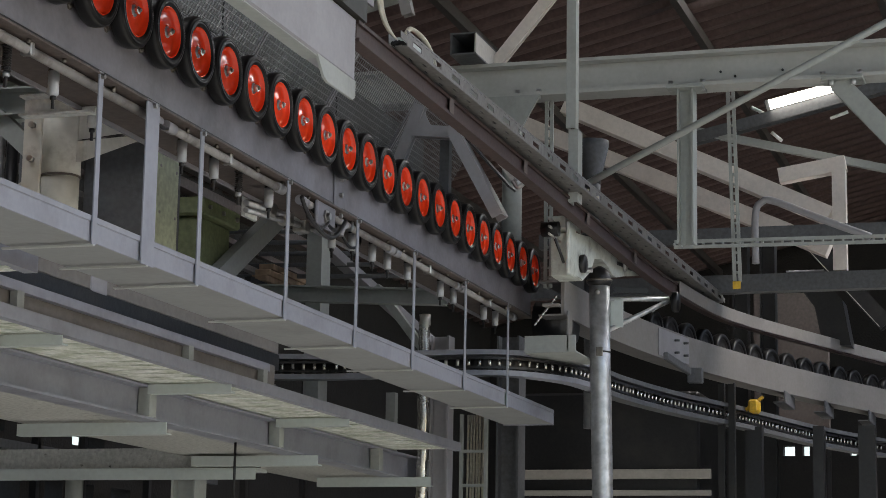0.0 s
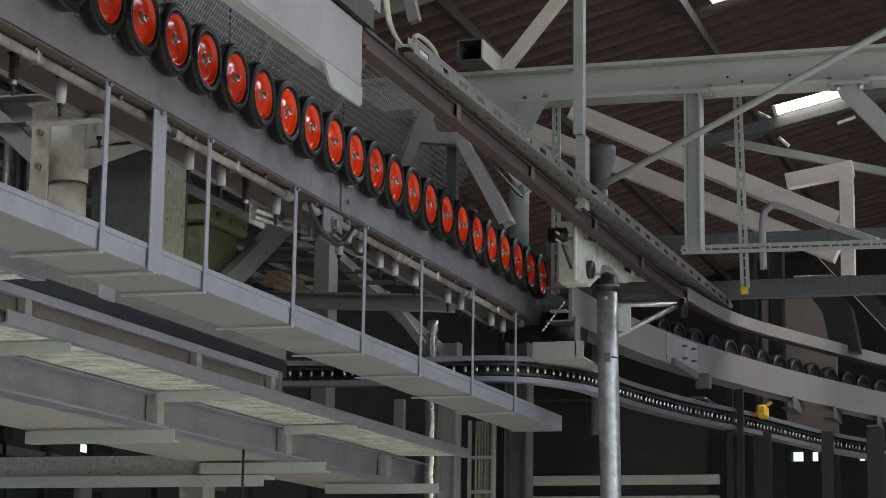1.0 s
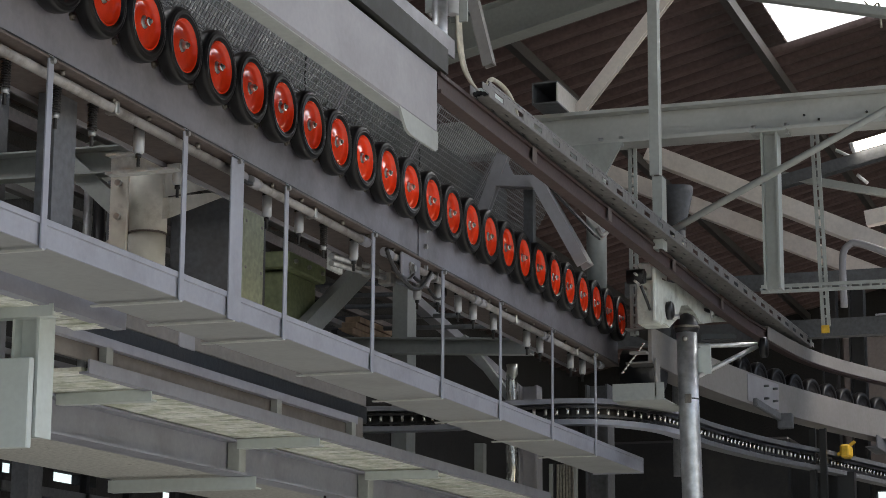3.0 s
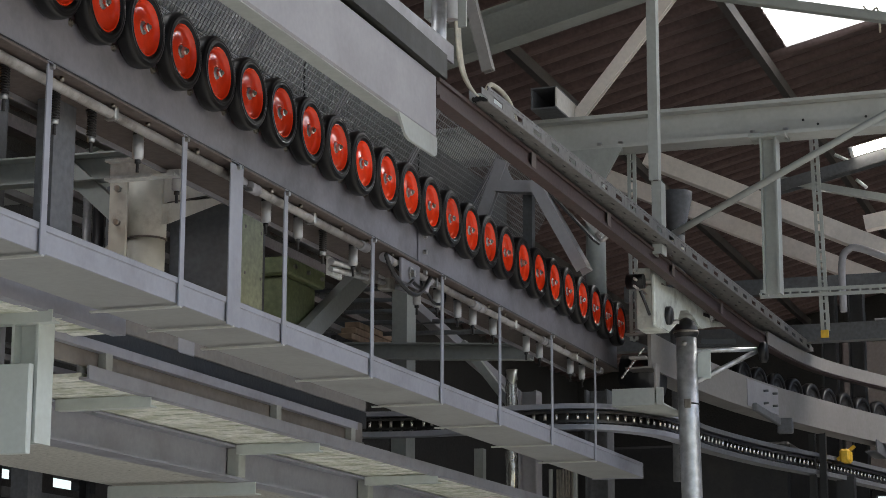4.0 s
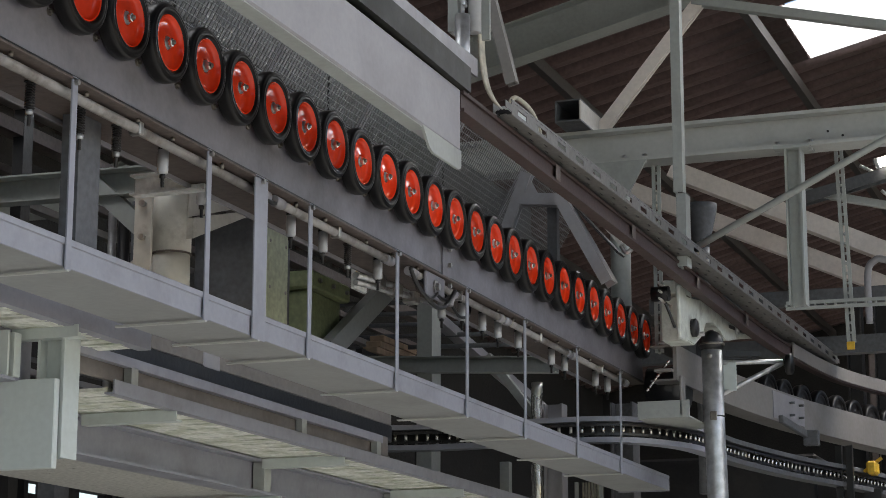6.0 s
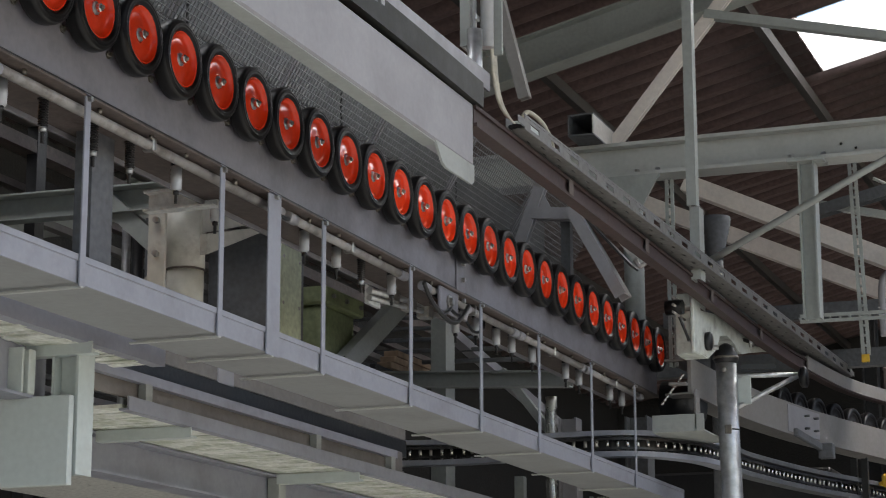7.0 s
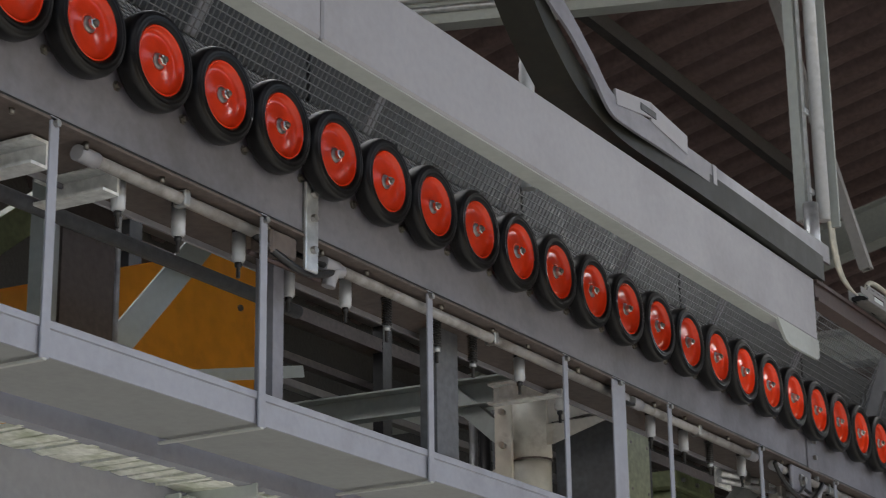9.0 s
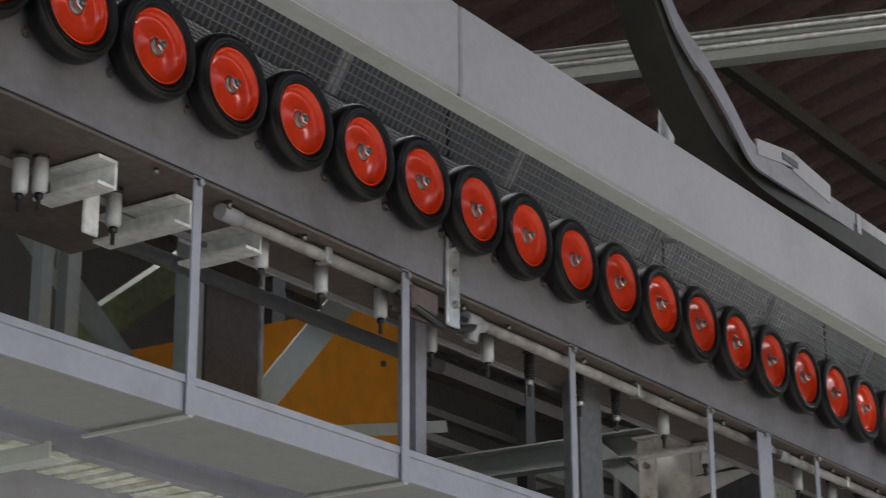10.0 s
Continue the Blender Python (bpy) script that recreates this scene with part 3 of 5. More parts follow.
# ---- cable tray over the rail ----
tray = base("cable_tray", (7.3, 2.5, 3.79), "perforated grey steel cable tray above the rail", "cable tray")
A, B = Vector((7.35, 2.44, 3.795)), Vector((14.1, 2.36, 3.825))
BACK = (0.075, 0.15)
def along(s, across=0.0, dz=0.0):
    """A place on the tray; across runs from the front edge to the back one."""
    return A.lerp(B, s) + Vector((0, across * (BACK[0] + (BACK[1] - BACK[0]) * s), dz))
part("side_bottom", bar(along(0), along(1), rect(0.003, 0.014)), TRAYGREY, tray)
part("side_top", bar(along(0, 0, 0.036), along(1, 0, 0.036), rect(0.003, 0.014)), TRAYGREY, tray)
part("back_side", bar(along(0, 1, 0.02), along(1, 1, 0.02), rect(0.003, 0.05)), TRAYGREY, tray)
teeth = bmesh.new()
for k in range(28):
    s = k / 27
    bar(along(s, 0, 0.004), along(s, 0, 0.032), rect(0.15, 0.003), (0, 1, 0), teeth)
dots = bmesh.new()
for k in range(110):
    a = along(k / 110 + 0.002, 0, 0.043)
    bar(a, a + Vector((0.03, 0, 0)), rect(0.003, 0.006), (0, 0, 1), dots)
tagged(part("comb", dots, TRAYGREY, tray, "fine toothed upper lip"), kind="stuff")
part("rim", bar(along(0, 0, 0.05), along(1, 0, 0.05), rect(0.003, 0.008)), TRAYGREY, tray)
tagged(part("slotted_web", teeth, TRAYGREY, tray, "slotted web between the edges"), kind="stuff")
rungs = bmesh.new()
for u0, u1 in ((0.0, 0.28), (0.40, 0.62), (0.74, 1.0)):
    u = (u0 + u1) / 2
    for k in range(20):
        p, q = along(k / 20, u, -0.006), along((k + 1) / 20, u, -0.006)
        w = (u1 - u0) * (BACK[0] + (BACK[1] - BACK[0]) * (k + 0.5) / 20)
        bar(p, q, rect(w, 0.004), (0, 0, 1), rungs)
for j, (u0, u1) in enumerate(((0.27, 0.41), (0.61, 0.75))):
    for k in range(34):
        s = min(0.99, max(0.01, (k + 0.5 * j) / 34))
        bar(along(s, u0, -0.006), along(s, u1, -0.006), rect(0.15, 0.004), (0, 0, 1), rungs)
tagged(part("bottom_plate", rungs, TRAYGREY, tray, "flat bottom plate with sparse slots"), kind="stuff")
for k in range(4):
    thing("tray_cable", tube([along(j / 8, 0.25 + 0.17 * k, 0.006 + 0.004 * math.sin(j * 2 + k)) for j in range(9)], 0.008, 8), DARK, "dark cable lying in the cable tray", "cable", "cables in the tray")

# cable post with its cables
cp = base("cable_post", (7.3, 2.6, 3.9), "grey galvanised cable duct post above the tray", "post")
part("duct", bar((7.3, 2.65, 4.12), (7.3, 2.65, 6.3), channel(0.07, 0.04), (0, 1, 0)), GREEN_GREY, cp)
part("duct_edge", bar((7.28, 2.614, 4.12), (7.28, 2.614, 6.3), rect(0.012, 0.012)), GALV, cp, "bright worn duct edge")
part("pipe", tube([(7.32, 2.578, 4.12), (7.32, 2.578, 6.3)], 0.026, 20), CAP, cp, "smooth grey conduit pipe")
part("back_plate", block(7.36, 7.37, 2.53, 2.6, 4.1, 6.3, 0.002), GREEN_GREY, cp)
part("stub", tube([(7.24, 2.6, 3.86), (7.24, 2.6, 4.17)], 0.03), GALV, cp, "short pipe stub")
for z in (4.22, 4.55):
    part("clamp", block(7.26, 7.3, 2.6, 2.612, z, z + 0.025, 0.003), GALV, cp)
for k in range(5):
    o = 0.012 * k
    thing("cable", tube(glide([(7.34 + o, 2.57, 4.2), (7.35 + o, 2.565, 4.02), (7.42 + o, 2.555, 3.9), (7.7 + 2 * o, 2.55, 3.86 - o / 2), (8.0, 2.55, 3.81)]), 0.006, 8), CABLE, "cream cable dropping from the duct to the tray", "cable", "cables at the post")
jb = base("junction_box", (7.75, 2.54, 3.85), "small pale junction box on the cable tray", "junction box")
part("body", block(7.6, 7.95, 2.52, 2.6, 3.86, 3.9, 0.006), MINT, jb)
part("conduit", tube(glide([(7.62, 2.54, 3.9), (7.7, 2.54, 3.96), (7.9, 2.54, 3.96), (8.02, 2.54, 3.9), (8.02, 2.54, 3.82)]), 0.01, 8), CABLE, jb)
for x in (10.75, 10.95):
    part("gland", tube([(x, 2.53, 3.86), (x, 2.53, 3.93)], 0.02, 10), CABLE, jb)

# ---- inclined feed arm above the guide box ----
arm = base("feed_chute", (5.5, 2.56, 3.8), "dark greasy rubber chute on a grey steel arm", "chute")
part("belt", sweep(glide([(4.45, 2.6, 4.62), (4.72, 2.6, 4.28), (4.84, 2.6, 4.13), (4.97, 2.6, 4.02), (5.15, 2.6, 3.92), (5.4, 2.6, 3.87), (5.75, 2.58, 3.85), (6.35, 2.56, 3.83), (7.0, 2.56, 3.82)]), [(-0.04, 0.08, -0.04, 0.055)]), OILBELT, arm, "black greasy belt")
part("side_bar", sweep(glide([(4.6, 2.51, 4.5), (4.83, 2.51, 4.18), (5.03, 2.505, 4.07), (5.16, 2.5, 3.98), (5.27, 2.5, 3.905), (5.4, 2.5, 3.895), (5.68, 2.5, 3.9), (6.3, 2.5, 3.9), (7.1, 2.5, 3.905)]), [(0.0, 0.01, -0.035, 0.035)]), WEB, arm)
ear = part("ear", bar((5.3, 2.49, 3.935), (5.56, 2.49, 3.975), [(-0.004, 0.004, -0.03, 0.02)]), GREY, arm, "bent open bracket")
part("lip", bar((5.55, 2.49, 3.975), (5.82, 2.49, 3.95), [(-0.004, 0.004, -0.045, 0.018)]), GREY, ear)
part("lip", bar((5.34, 2.49, 3.955), (5.34, 2.56, 3.955), rect(0.05, 0.008)), GREY_DARK, ear)
# Dark patch laid on the ear in place of its shaded opening.
part("slot", block(5.47, 5.58, 2.483, 2.487, 3.945, 3.968, 0.002), DARK, ear, "dark patch drawn as a shaded opening")
part("joint_plate", block(6.02, 6.05, 2.486, 2.49, 3.868, 3.935, 0.001), GREY, arm)
rh = base("roof_hose", (6.08, 3.2, 4.0), "ribbed grey hose bending behind the chute", "hose")
part("body", tube(glide([(6.3, 3.25, 4.75), (6.2, 3.22, 4.66), (6.1, 3.2, 4.55), (6.08, 3.2, 4.35), (6.08, 3.2, 4.0)], 10), [0.026 + 0.003 * (k % 2) for k in range(41)], 14), CAP, rh)

# ---- wire guard behind the wheels ----
guard = base("wire_guard", (6, 3.3, 3.7), "grey wire mesh guard in steel frames behind the wheels", "guard")
def lattice(x0, x1, foot, head, step, r):
    bm = bmesh.new()
    f, h = Vector(foot), Vector(head)
    n = int((x1 - x0) / step)
    for k in range(n + 1):
        x = Vector((x0 + k * step, 0, 0))
        bar(f + x, h + x, rect(r, r), (1, 0, 0), bm)
    m = int((h - f).length / step)
    for k in range(m + 1):
        p = f.lerp(h, k / m)
        bar(p + Vector((x0, 0, 0)), p + Vector((x1, 0, 0)), rect(r, r), (0, 0, 1), bm)
    return bm
tagged(part("mesh", lattice(2.5, 11.2, (0, 3.2, 3.66), (0, 3.46, 4.05), 0.024, 0.0036), MESHWIRE, guard, "woven wire mesh"), kind="stuff")
tagged(part("mesh", lattice(2.5, 11.2, (0, 3.46, 4.05), (0, 3.28, 4.36), 0.026, 0.0036), MESHWIRE, guard, "woven wire mesh"), kind="stuff")
for x in (2.6, 3.55, 4.5, 5.45, 6.4, 7.35, 8.3, 9.25, 10.2):
    part("frame_bar", bar((x, 3.225, 3.66), (x, 3.485, 4.05), rect(0.05, 0.012), (0, 1, 0)), GREY, guard)
    part("frame_bar", bar((x, 3.485, 4.05), (x, 3.305, 4.36), rect(0.05, 0.012), (0, 1, 0)), GREY, guard)
part("long_bar", bar((2.5, 3.475, 4.05), (11.2, 3.475, 4.05), angle(0.04, 0.04)), GREY, guard)
part("long_bar", bar((2.5, 3.2, 3.65), (11.2, 3.2, 3.65), angle(0.03, 0.03)), GREY, guard)
# Near-black sheets added in place of the dark open space behind the mesh.
plate = base("sheet_screen", (5, 3.7, 3.7), "near-black sheets added for the dark space behind the guard", "screen")
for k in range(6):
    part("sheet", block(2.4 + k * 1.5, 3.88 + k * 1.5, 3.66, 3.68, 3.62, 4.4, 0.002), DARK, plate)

# bent bracket arm over the far wheels
br = base("guard_bracket", (10.0, 3.1, 3.7), "bent grey steel arch bracket over the far wheels", "bracket")
part("leg", bar((10.0, 3.37, 3.9), (10.0, 3.235, 4.25), channel(0.06, 0.05), (1, 0, 0)), GREY, br)
part("head", bar((10.0, 3.275, 4.115), (10.0, 3.03, 4.09), channel(0.06, 0.07), (1, 0, 0)), GREY, br)
part("arm", bar((9.99, 3.06, 4.12), (9.99, 2.80, 3.64), channel(0.06, 0.12), (1, 0, 0)), GREY, br)
part("back_post", bar((10.1, 3.128, 3.7), (10.1, 3.128, 4.08), rect(0.05, 0.05), (0, 1, 0)), GREY_DARK, br)
gus = bmesh.new()
gv = [[gus.verts.new((x, y, z)) for y, z in ((3.235, 4.25), (3.27, 4.12), (3.16, 4.11))] for x in (9.985, 9.992)]
gus.faces.new(gv[0])
gus.faces.new(gv[1][::-1])
for k in range(3):
    gus.faces.new((gv[0][k], gv[0][(k + 1) % 3], gv[1][(k + 1) % 3], gv[1][k]))
part("gusset", gus, GREY, br)
fl = base("guard_flap", (10.05, 2.9, 3.8), "black rubber flap with a steel edge beside the arch", "flap")
part("sheet", bar((10.06, 3.05, 4.13), (10.06, 2.76, 3.80), [(-0.005, 0.005, -0.06, 0.07)], (1, 0, 0)), DARK, fl)
part("edge", bar((10.05, 3.015, 4.17), (10.05, 2.74, 3.835), rect(0.02, 0.012), (1, 0, 0)), STEEL, fl, "worn steel edge strip")
part("hook", tube(glide([(10.04, 2.75, 3.84), (10.03, 2.72, 3.8), (10.03, 2.69, 3.82)]), 0.012, 8), STEEL, fl)

# ---- cylinders and springs under the beam ----
def oiler(x, y=3.125, z=3.342):
    o = base("air_cylinder", (x, y, z), "small white capped cylinder screwed under the beam", "cylinder", "cylinders under the beam")
    part("cap", tube([(x, y, z), (x, y, z - 0.012)], 0.019, 12), DARK, o, "black cap")
    part("body", tube([(x, y, z - 0.012), (x, y, z - 0.085), (x, y, z - 0.093)], [0.0185, 0.0185, 0.013], 16), CAP, o)
    part("tip", tube([(x, y, z - 0.093), (x, y, z - 0.105), (x, y, z - 0.106), (x, y, z - 0.135)], [0.01, 0.01, 0.0055, 0.0055], 10), DARK, o, "dark threaded tip")

def spring(x, y=3.14, z=3.342):
    o = base("spring_bolt", (x, y, z), "dark coil spring on a bolt under the beam", "spring", "springs under the beam")
    n = 90
    part("coil", tube([(x + 0.013 * math.cos(k * 0.7), y + 0.013 * math.sin(k * 0.7), z - 0.004 - 0.08 * k / n) for k in range(n)], 0.0035, 5), DARK, o)
    part("rod", tube([(x, y, z), (x, y, z - 0.135)], 0.006, 8), DARK, o)
    part("washer", tube([(x, y, z), (x, y, z - 0.006)], 0.02, 12), DARK, o)
    part("nut", tube([(x, y, z - 0.086), (x, y, z - 0.102)], 0.012, 6), GALV, o, "zinc nut")

for x in (3.778, 4.019, 4.279, 4.796, 5.834, 6.835, 7.129, 7.688, 8.693, 8.972, 9.19, 9.495, 10.036, 10.264, 10.837, 11.07):
    oiler(x)
oiler(4.62, 3.2)
oiler(8.606, 3.19)
for x in (5.043, 5.331, 5.554, 7.408):
    spring(x)

# clips and pipe work where the beams join
def joint(x, clipped=True):
    j = base("beam_joint", (x, 3.01, 3.3), "rusty bolted clip with pipe fittings at a beam joint", "joint", "joints of the beam")
    if clipped:
        clip = part("clip", block(x - 0.03, x + 0.03, 3.008, 3.02, 3.25, 3.5, 0.003), GALV, j, "bolted galvanised clip")
    else:
        clip = part("clip", block(x - 0.05, x + 0.05, 3.014, 3.02, 3.35, 3.53, 0.003), WEB, j, "worn grey bolted splice plate")
    for z in (3.31, 3.40, 3.47):
        part("bolt", lathe([(0, -0.014), (0.011, -0.014), (0.011, 0), (0, 0)], 6, at=(x, 3.008, z)), STEEL, clip)
    part("block", block(x - 0.16, x - 0.04, 3.03, 3.1, 3.27, 3.335, 0.006), BROWN, j, "rusty fitting block")
    part("hose", tube(glide([(x - 0.2, 3.06, 3.31), (x - 0.1, 3.03, 3.26), (x, 3.03, 3.25), (x + 0.12, 3.05, 3.28), (x + 0.2, 3.06, 3.315)]), 0.011, 8), DARK, j, "black hose")
    part("elbow", tube(glide([(x + 0.22, 3.062, 3.316), (x + 0.18, 3.062, 3.3), (x + 0.17, 3.07, 3.26)]), 0.02, 10), GREY, j)
    part("rod", tube([(x - 0.25, 3.04, 3.245), (x + 0.08, 3.04, 3.25)], 0.007, 8), RAIL, j)
joint(4.455)
joint(8.2, False)
lug = base("beam_lug", (8.28, 3.02, 3.2), "grey bolted lug plate under the beam joint", "lug")
part("plate", block(7.98, 8.2, 3.025, 3.04, 3.235, 3.34, 0.01), WEB, lug)
part("bolt", lathe([(0, -0.022), (0.016, -0.022), (0.018, -0.008), (0.03, -0.008), (0.03, 0), (0, 0)], 6, at=(8.08, 3.025, 3.285)), STEEL, lug, "large hexagon bolt")
part("hose", tube(glide([(7.73, 3.0, 3.30), (7.78, 2.998, 3.255), (7.86, 2.996, 3.218), (8.0, 2.995, 3.19), (8.1, 2.996, 3.2), (8.18, 2.998, 3.24), (8.26, 3.0, 3.30)], 8), [0.0085 + 0.0018 * (k % 2) for k in range(49)], 8), DARK, lug, "ribbed black hose")
part("hose", tube(glide([(7.76, 3.01, 3.31), (7.84, 3.01, 3.24), (7.98, 3.01, 3.215), (8.08, 3.01, 3.26)], 6), 0.006, 8), DARK, lug, "thin black hose")

# white brackets across the beam
def cross_bracket(x, y0, y1, z=3.3):
    thing("cross_bracket", bar((x, y0, z), (x, y1, z), channel(0.06, 0.07)), WHITE, "white channel bracket across the underside of the beam", "bracket", "brackets under the beam")
cross_bracket(3.17, 3.07, 3.27, 3.3)
cross_bracket(3.46, 3.1, 3.36, 3.3)
cross_bracket(3.72, 3.1, 3.32, 3.31)
thing("cross_bracket", bar((6.3, 3.22, 3.348), (6.3, 3.49, 3.348), channel(0.05, 0.075)), WHITE, "white channel bracket before the pipe column", "bracket", "brackets under the beam")
oiler(6.34, 3.24, 3.36)
oiler(3.09, 3.2, 3.345)
oiler(3.04, 3.21, 3.33)
oiler(3.33, 3.2, 3.335)
thing("bracket_plate", block(3.225, 3.275, 3.19, 3.2, 3.2, 3.341, 0.003), WHITE, "white upright plate under the beam", "plate")

# ---- columns and machinery behind the straps ----
col = base("round_column", (7.0, 3.7, 3.0), "pale steel pipe column with bolted bracket plates", "column")
part("shaft", tube([(7.0, 3.7, 3.0), (7.0, 3.7, 3.255)], 0.072, 28), RUSTY, col)
part("head", tube([(7.0, 3.7, 3.262), (7.0, 3.7, 3.56)], 0.075, 28), RUSTY, col)
part("ring", tube([(7.0, 3.7, 3.255), (7.0, 3.7, 3.262)], 0.0765, 28), BROWN, col, "rusty joint ring")
flange = part("flange_plate", block(6.86, 6.875, 3.715, 3.79, 3.02, 3.5, 0.003), RUSTY, col, "rust-streaked flange plate")
for z in (3.06, 3.3, 3.43):
    part("bolt", tube([(6.84, 3.75, z), (6.862, 3.75, z)], 0.013, 6), STEEL, flange)
def plate_y(pts, y0, y1):
    """A flat plate of that outline, upright along the beam."""
    bm = bmesh.new()
    a, b = [[bm.verts.new((x, y, z)) for x, z in pts] for y in (y0, y1)]
    bm.faces.new(a)
    bm.faces.new(b[::-1])
    for k in range(len(pts)):
        j = (k + 1) % len(pts)
        bm.faces.new((a[k], a[j], b[j], b[k]))
    return bm
arm_plate = part("arm", plate_y([(6.98, 3.53), (7.32, 3.6), (7.5, 3.66), (7.56, 3.62), (7.535, 3.56), (7.33, 3.5), (6.98, 3.395)], 3.62, 3.64), RUSTY, col, "rust-streaked bracket plate")
part("arm", plate_y([(6.98, 3.39), (7.51, 3.535), (7.51, 3.52), (6.98, 3.31)], 3.6, 3.66), RUSTY, col, "tapered lower bracket arm")
part("bolt", lathe([(0, -0.02), (0.015, -0.02), (0.015, 0), (0, 0)], 6, at=(7.48, 3.62, 3.6)), STEEL, arm_plate)
part("clamp", block(7.34, 7.42, 3.58, 3.62, 3.5, 3.62, 0.004), RUSTY, col)

def wide_post(x, y, w=0.09, mat=GREY, top=3.34):
    thing("strap_post", bar((x, y, 2.797), (x, y, top), channel(w, 0.06), (0, 1, 0)), mat, "grey channel post behind a hanger strap", "post", "posts behind the straps")
wide_post(4.53, 3.2, 0.05, WEB)
wide_post(5.445, 3.2, 0.13, GREY_DARK)

hood = bmesh.new()
prof = [(4.45, 2.72), (4.45, 3.385), (5.2, 3.67), (5.77, 3.885), (6.15, 3.87), (6.15, 2.72)]
f0 = [hood.verts.new((x, 4.3, z)) for x, z in prof]
f1 = [hood.verts.new((x, 4.7, z)) for x, z in prof]
hood.faces.new(f0)
hood.faces.new(f1[::-1])
for k in range(len(prof)):
    hood.faces.new((f0[k], f0[(k + 1) % 6], f1[(k + 1) % 6], f1[k]))
bmesh.ops.bevel(hood, geom=hood.edges[:], offset=0.012, segments=2, affect="EDGES")
mh = base("machine_hood", (5.3, 4.5, 2.72), "scuffed orange sheet-metal machine hood behind the straps", "machine hood")
part("shell", hood, ORANGE, mh)
for x, z in ((4.7, 3.3), (5.3, 3.55), (5.9, 3.7), (4.7, 2.9), (6.05, 3.2)):
    part("bolt", lathe([(0, -0.01), (0.012, -0.01), (0.012, 0), (0, 0)], 6, at=(x, 4.3, z)), BROWN, mh, "rusty bolt head")

def steel(name, p, q, rects, mat, label, cat="beam", up=(0, 0, 1)):
    return thing(name, bar(p, q, rects, up), mat, label, cat)

steel("brace", (4.55, 3.95, 3.03), (5.35, 3.95, 3.87), angle(0.1, 0.06), MINT, "pale green-grey angle brace in front of the orange hood", "brace", (0, 1, 0))
steel("panel_post", (4.56, 3.9, 2.72), (4.56, 3.9, 3.8), rect(0.24, 0.05), BROWN, "dark brown steel post behind the trough", "post", (0, 1, 0))
steel("panel_post", (4.37, 3.88, 2.72), (4.37, 3.88, 3.8), rect(0.07, 0.05), GREEN_GREY, "grey flat post beside a brown post", "post", (0, 1, 0))
thing("rod", tube([(4.715, 3.9, 2.72), (4.715, 3.9, 3.8)], 0.014), GALV, "thin galvanised vertical rod", "rod")
steel("slim_post", (3.796, 3.9, 2.72), (3.796, 3.9, 3.7), rect(0.04, 0.04), GREEN_GREY, "slim grey steel post on the platform", "post", (0, 1, 0))
steel("slim_post", (3.897, 3.9, 2.72), (3.897, 3.9, 3.7), rect(0.05, 0.04), GREEN_GREY, "slim grey steel post on the platform", "post", (0, 1, 0))
steel("brace", (3.43, 4.25, 2.73), (4.85, 4.25, 3.82), channel(0.1, 0.06), OLIVE, "olive diagonal channel brace", "brace", (0, 1, 0))
steel("brace", (3.9, 4.2, 3.74), (5.27, 4.2, 2.75), rect(0.06, 0.05), GREEN_GREY, "grey diagonal steel brace behind the conveyor", "brace", (0, 1, 0))
thing("long_pipe", tube([(2.0, 3.6, 3.41), (5.25, 3.6, 3.42)], 0.022), GREY_DARK, "dark grey pipe behind the beam", "pipe")
steel("flat_bar", (4.66, 3.9, 3.119), (5.72, 3.9, 3.37), rect(0.01, 0.04), MINT, "light grey flat bar below the hood", "bar")
steel("tie_beam", (7.7, 3.4, 3.745), (7.7, 7.3, 3.8), channel(0.08, 0.12), GREEN_GREY, "grey-green channel tie beam on the platform", "beam")
steel("brace", (7.72, 4.5, 3.8), (7.72, 4.05, 3.4), channel(0.08, 0.06), GREEN_GREY, "grey diagonal channel brace", "brace", (1, 0, 0))
for k in range(5):
    thing("hanging_pipe", tube([(8.2, 4.4 + 0.06 * k, 3.8), (8.2, 4.4 + 0.06 * k, 2.6)], 0.02 + 0.008 * (k % 2), 10), (DARK, GALV, GREY_DARK)[k % 3], "thin vertical pipe behind the trough", "pipe", "vertical pipes")
# Pale bar added for a sunlit strip; its brightness is in the colour.
steel("pale_strip", (7.75, 4.5, 3.25), (7.75, 4.1, 3.5), rect(0.03, 0.05), PALE, "pale bar standing for a sunlit strip behind the trough", "strip")

# cabinet and machines
cab = base("control_cabinet", (7.98, 3.85, 2.66), "tall pale olive control cabinet", "cabinet")
part("body", block(7.87, 8.14, 3.72, 4.05, 2.66, 3.6, 0.006), GREY_DARK, cab)
door = part("door", block(7.872, 8.085, 3.706, 3.72, 2.7, 3.59, 0.004), GREEN, cab, "pale green riveted door")
for z in (2.9, 3.1, 3.3, 3.5):
    for x in (7.9, 8.06):
        part("rivet", lathe([(0, -0.006), (0.006, -0.004), (0.008, 0), (0, 0)], 8, at=(x, 3.706, z)), STEEL, door)
mac = base("olive_machine", (9.6, 4.3, 2.6), "olive green machine housing with flanged lid", "machine")
part("housing", block(9.42, 9.82, 4.2, 4.6, 2.6, 3.6, 0.01), OLIVE, mac)
lid = part("lid", block(9.38, 9.86, 4.16, 4.64, 3.6, 3.69, 0.01), OLIVE, mac)
for x in (9.45, 9.62, 9.8):
    part("bolt", lathe([(0, -0.015), (0.012, -0.015), (0.012, 0), (0, 0)], 6, at=(x, 4.16, 3.645)), STEEL, lid)
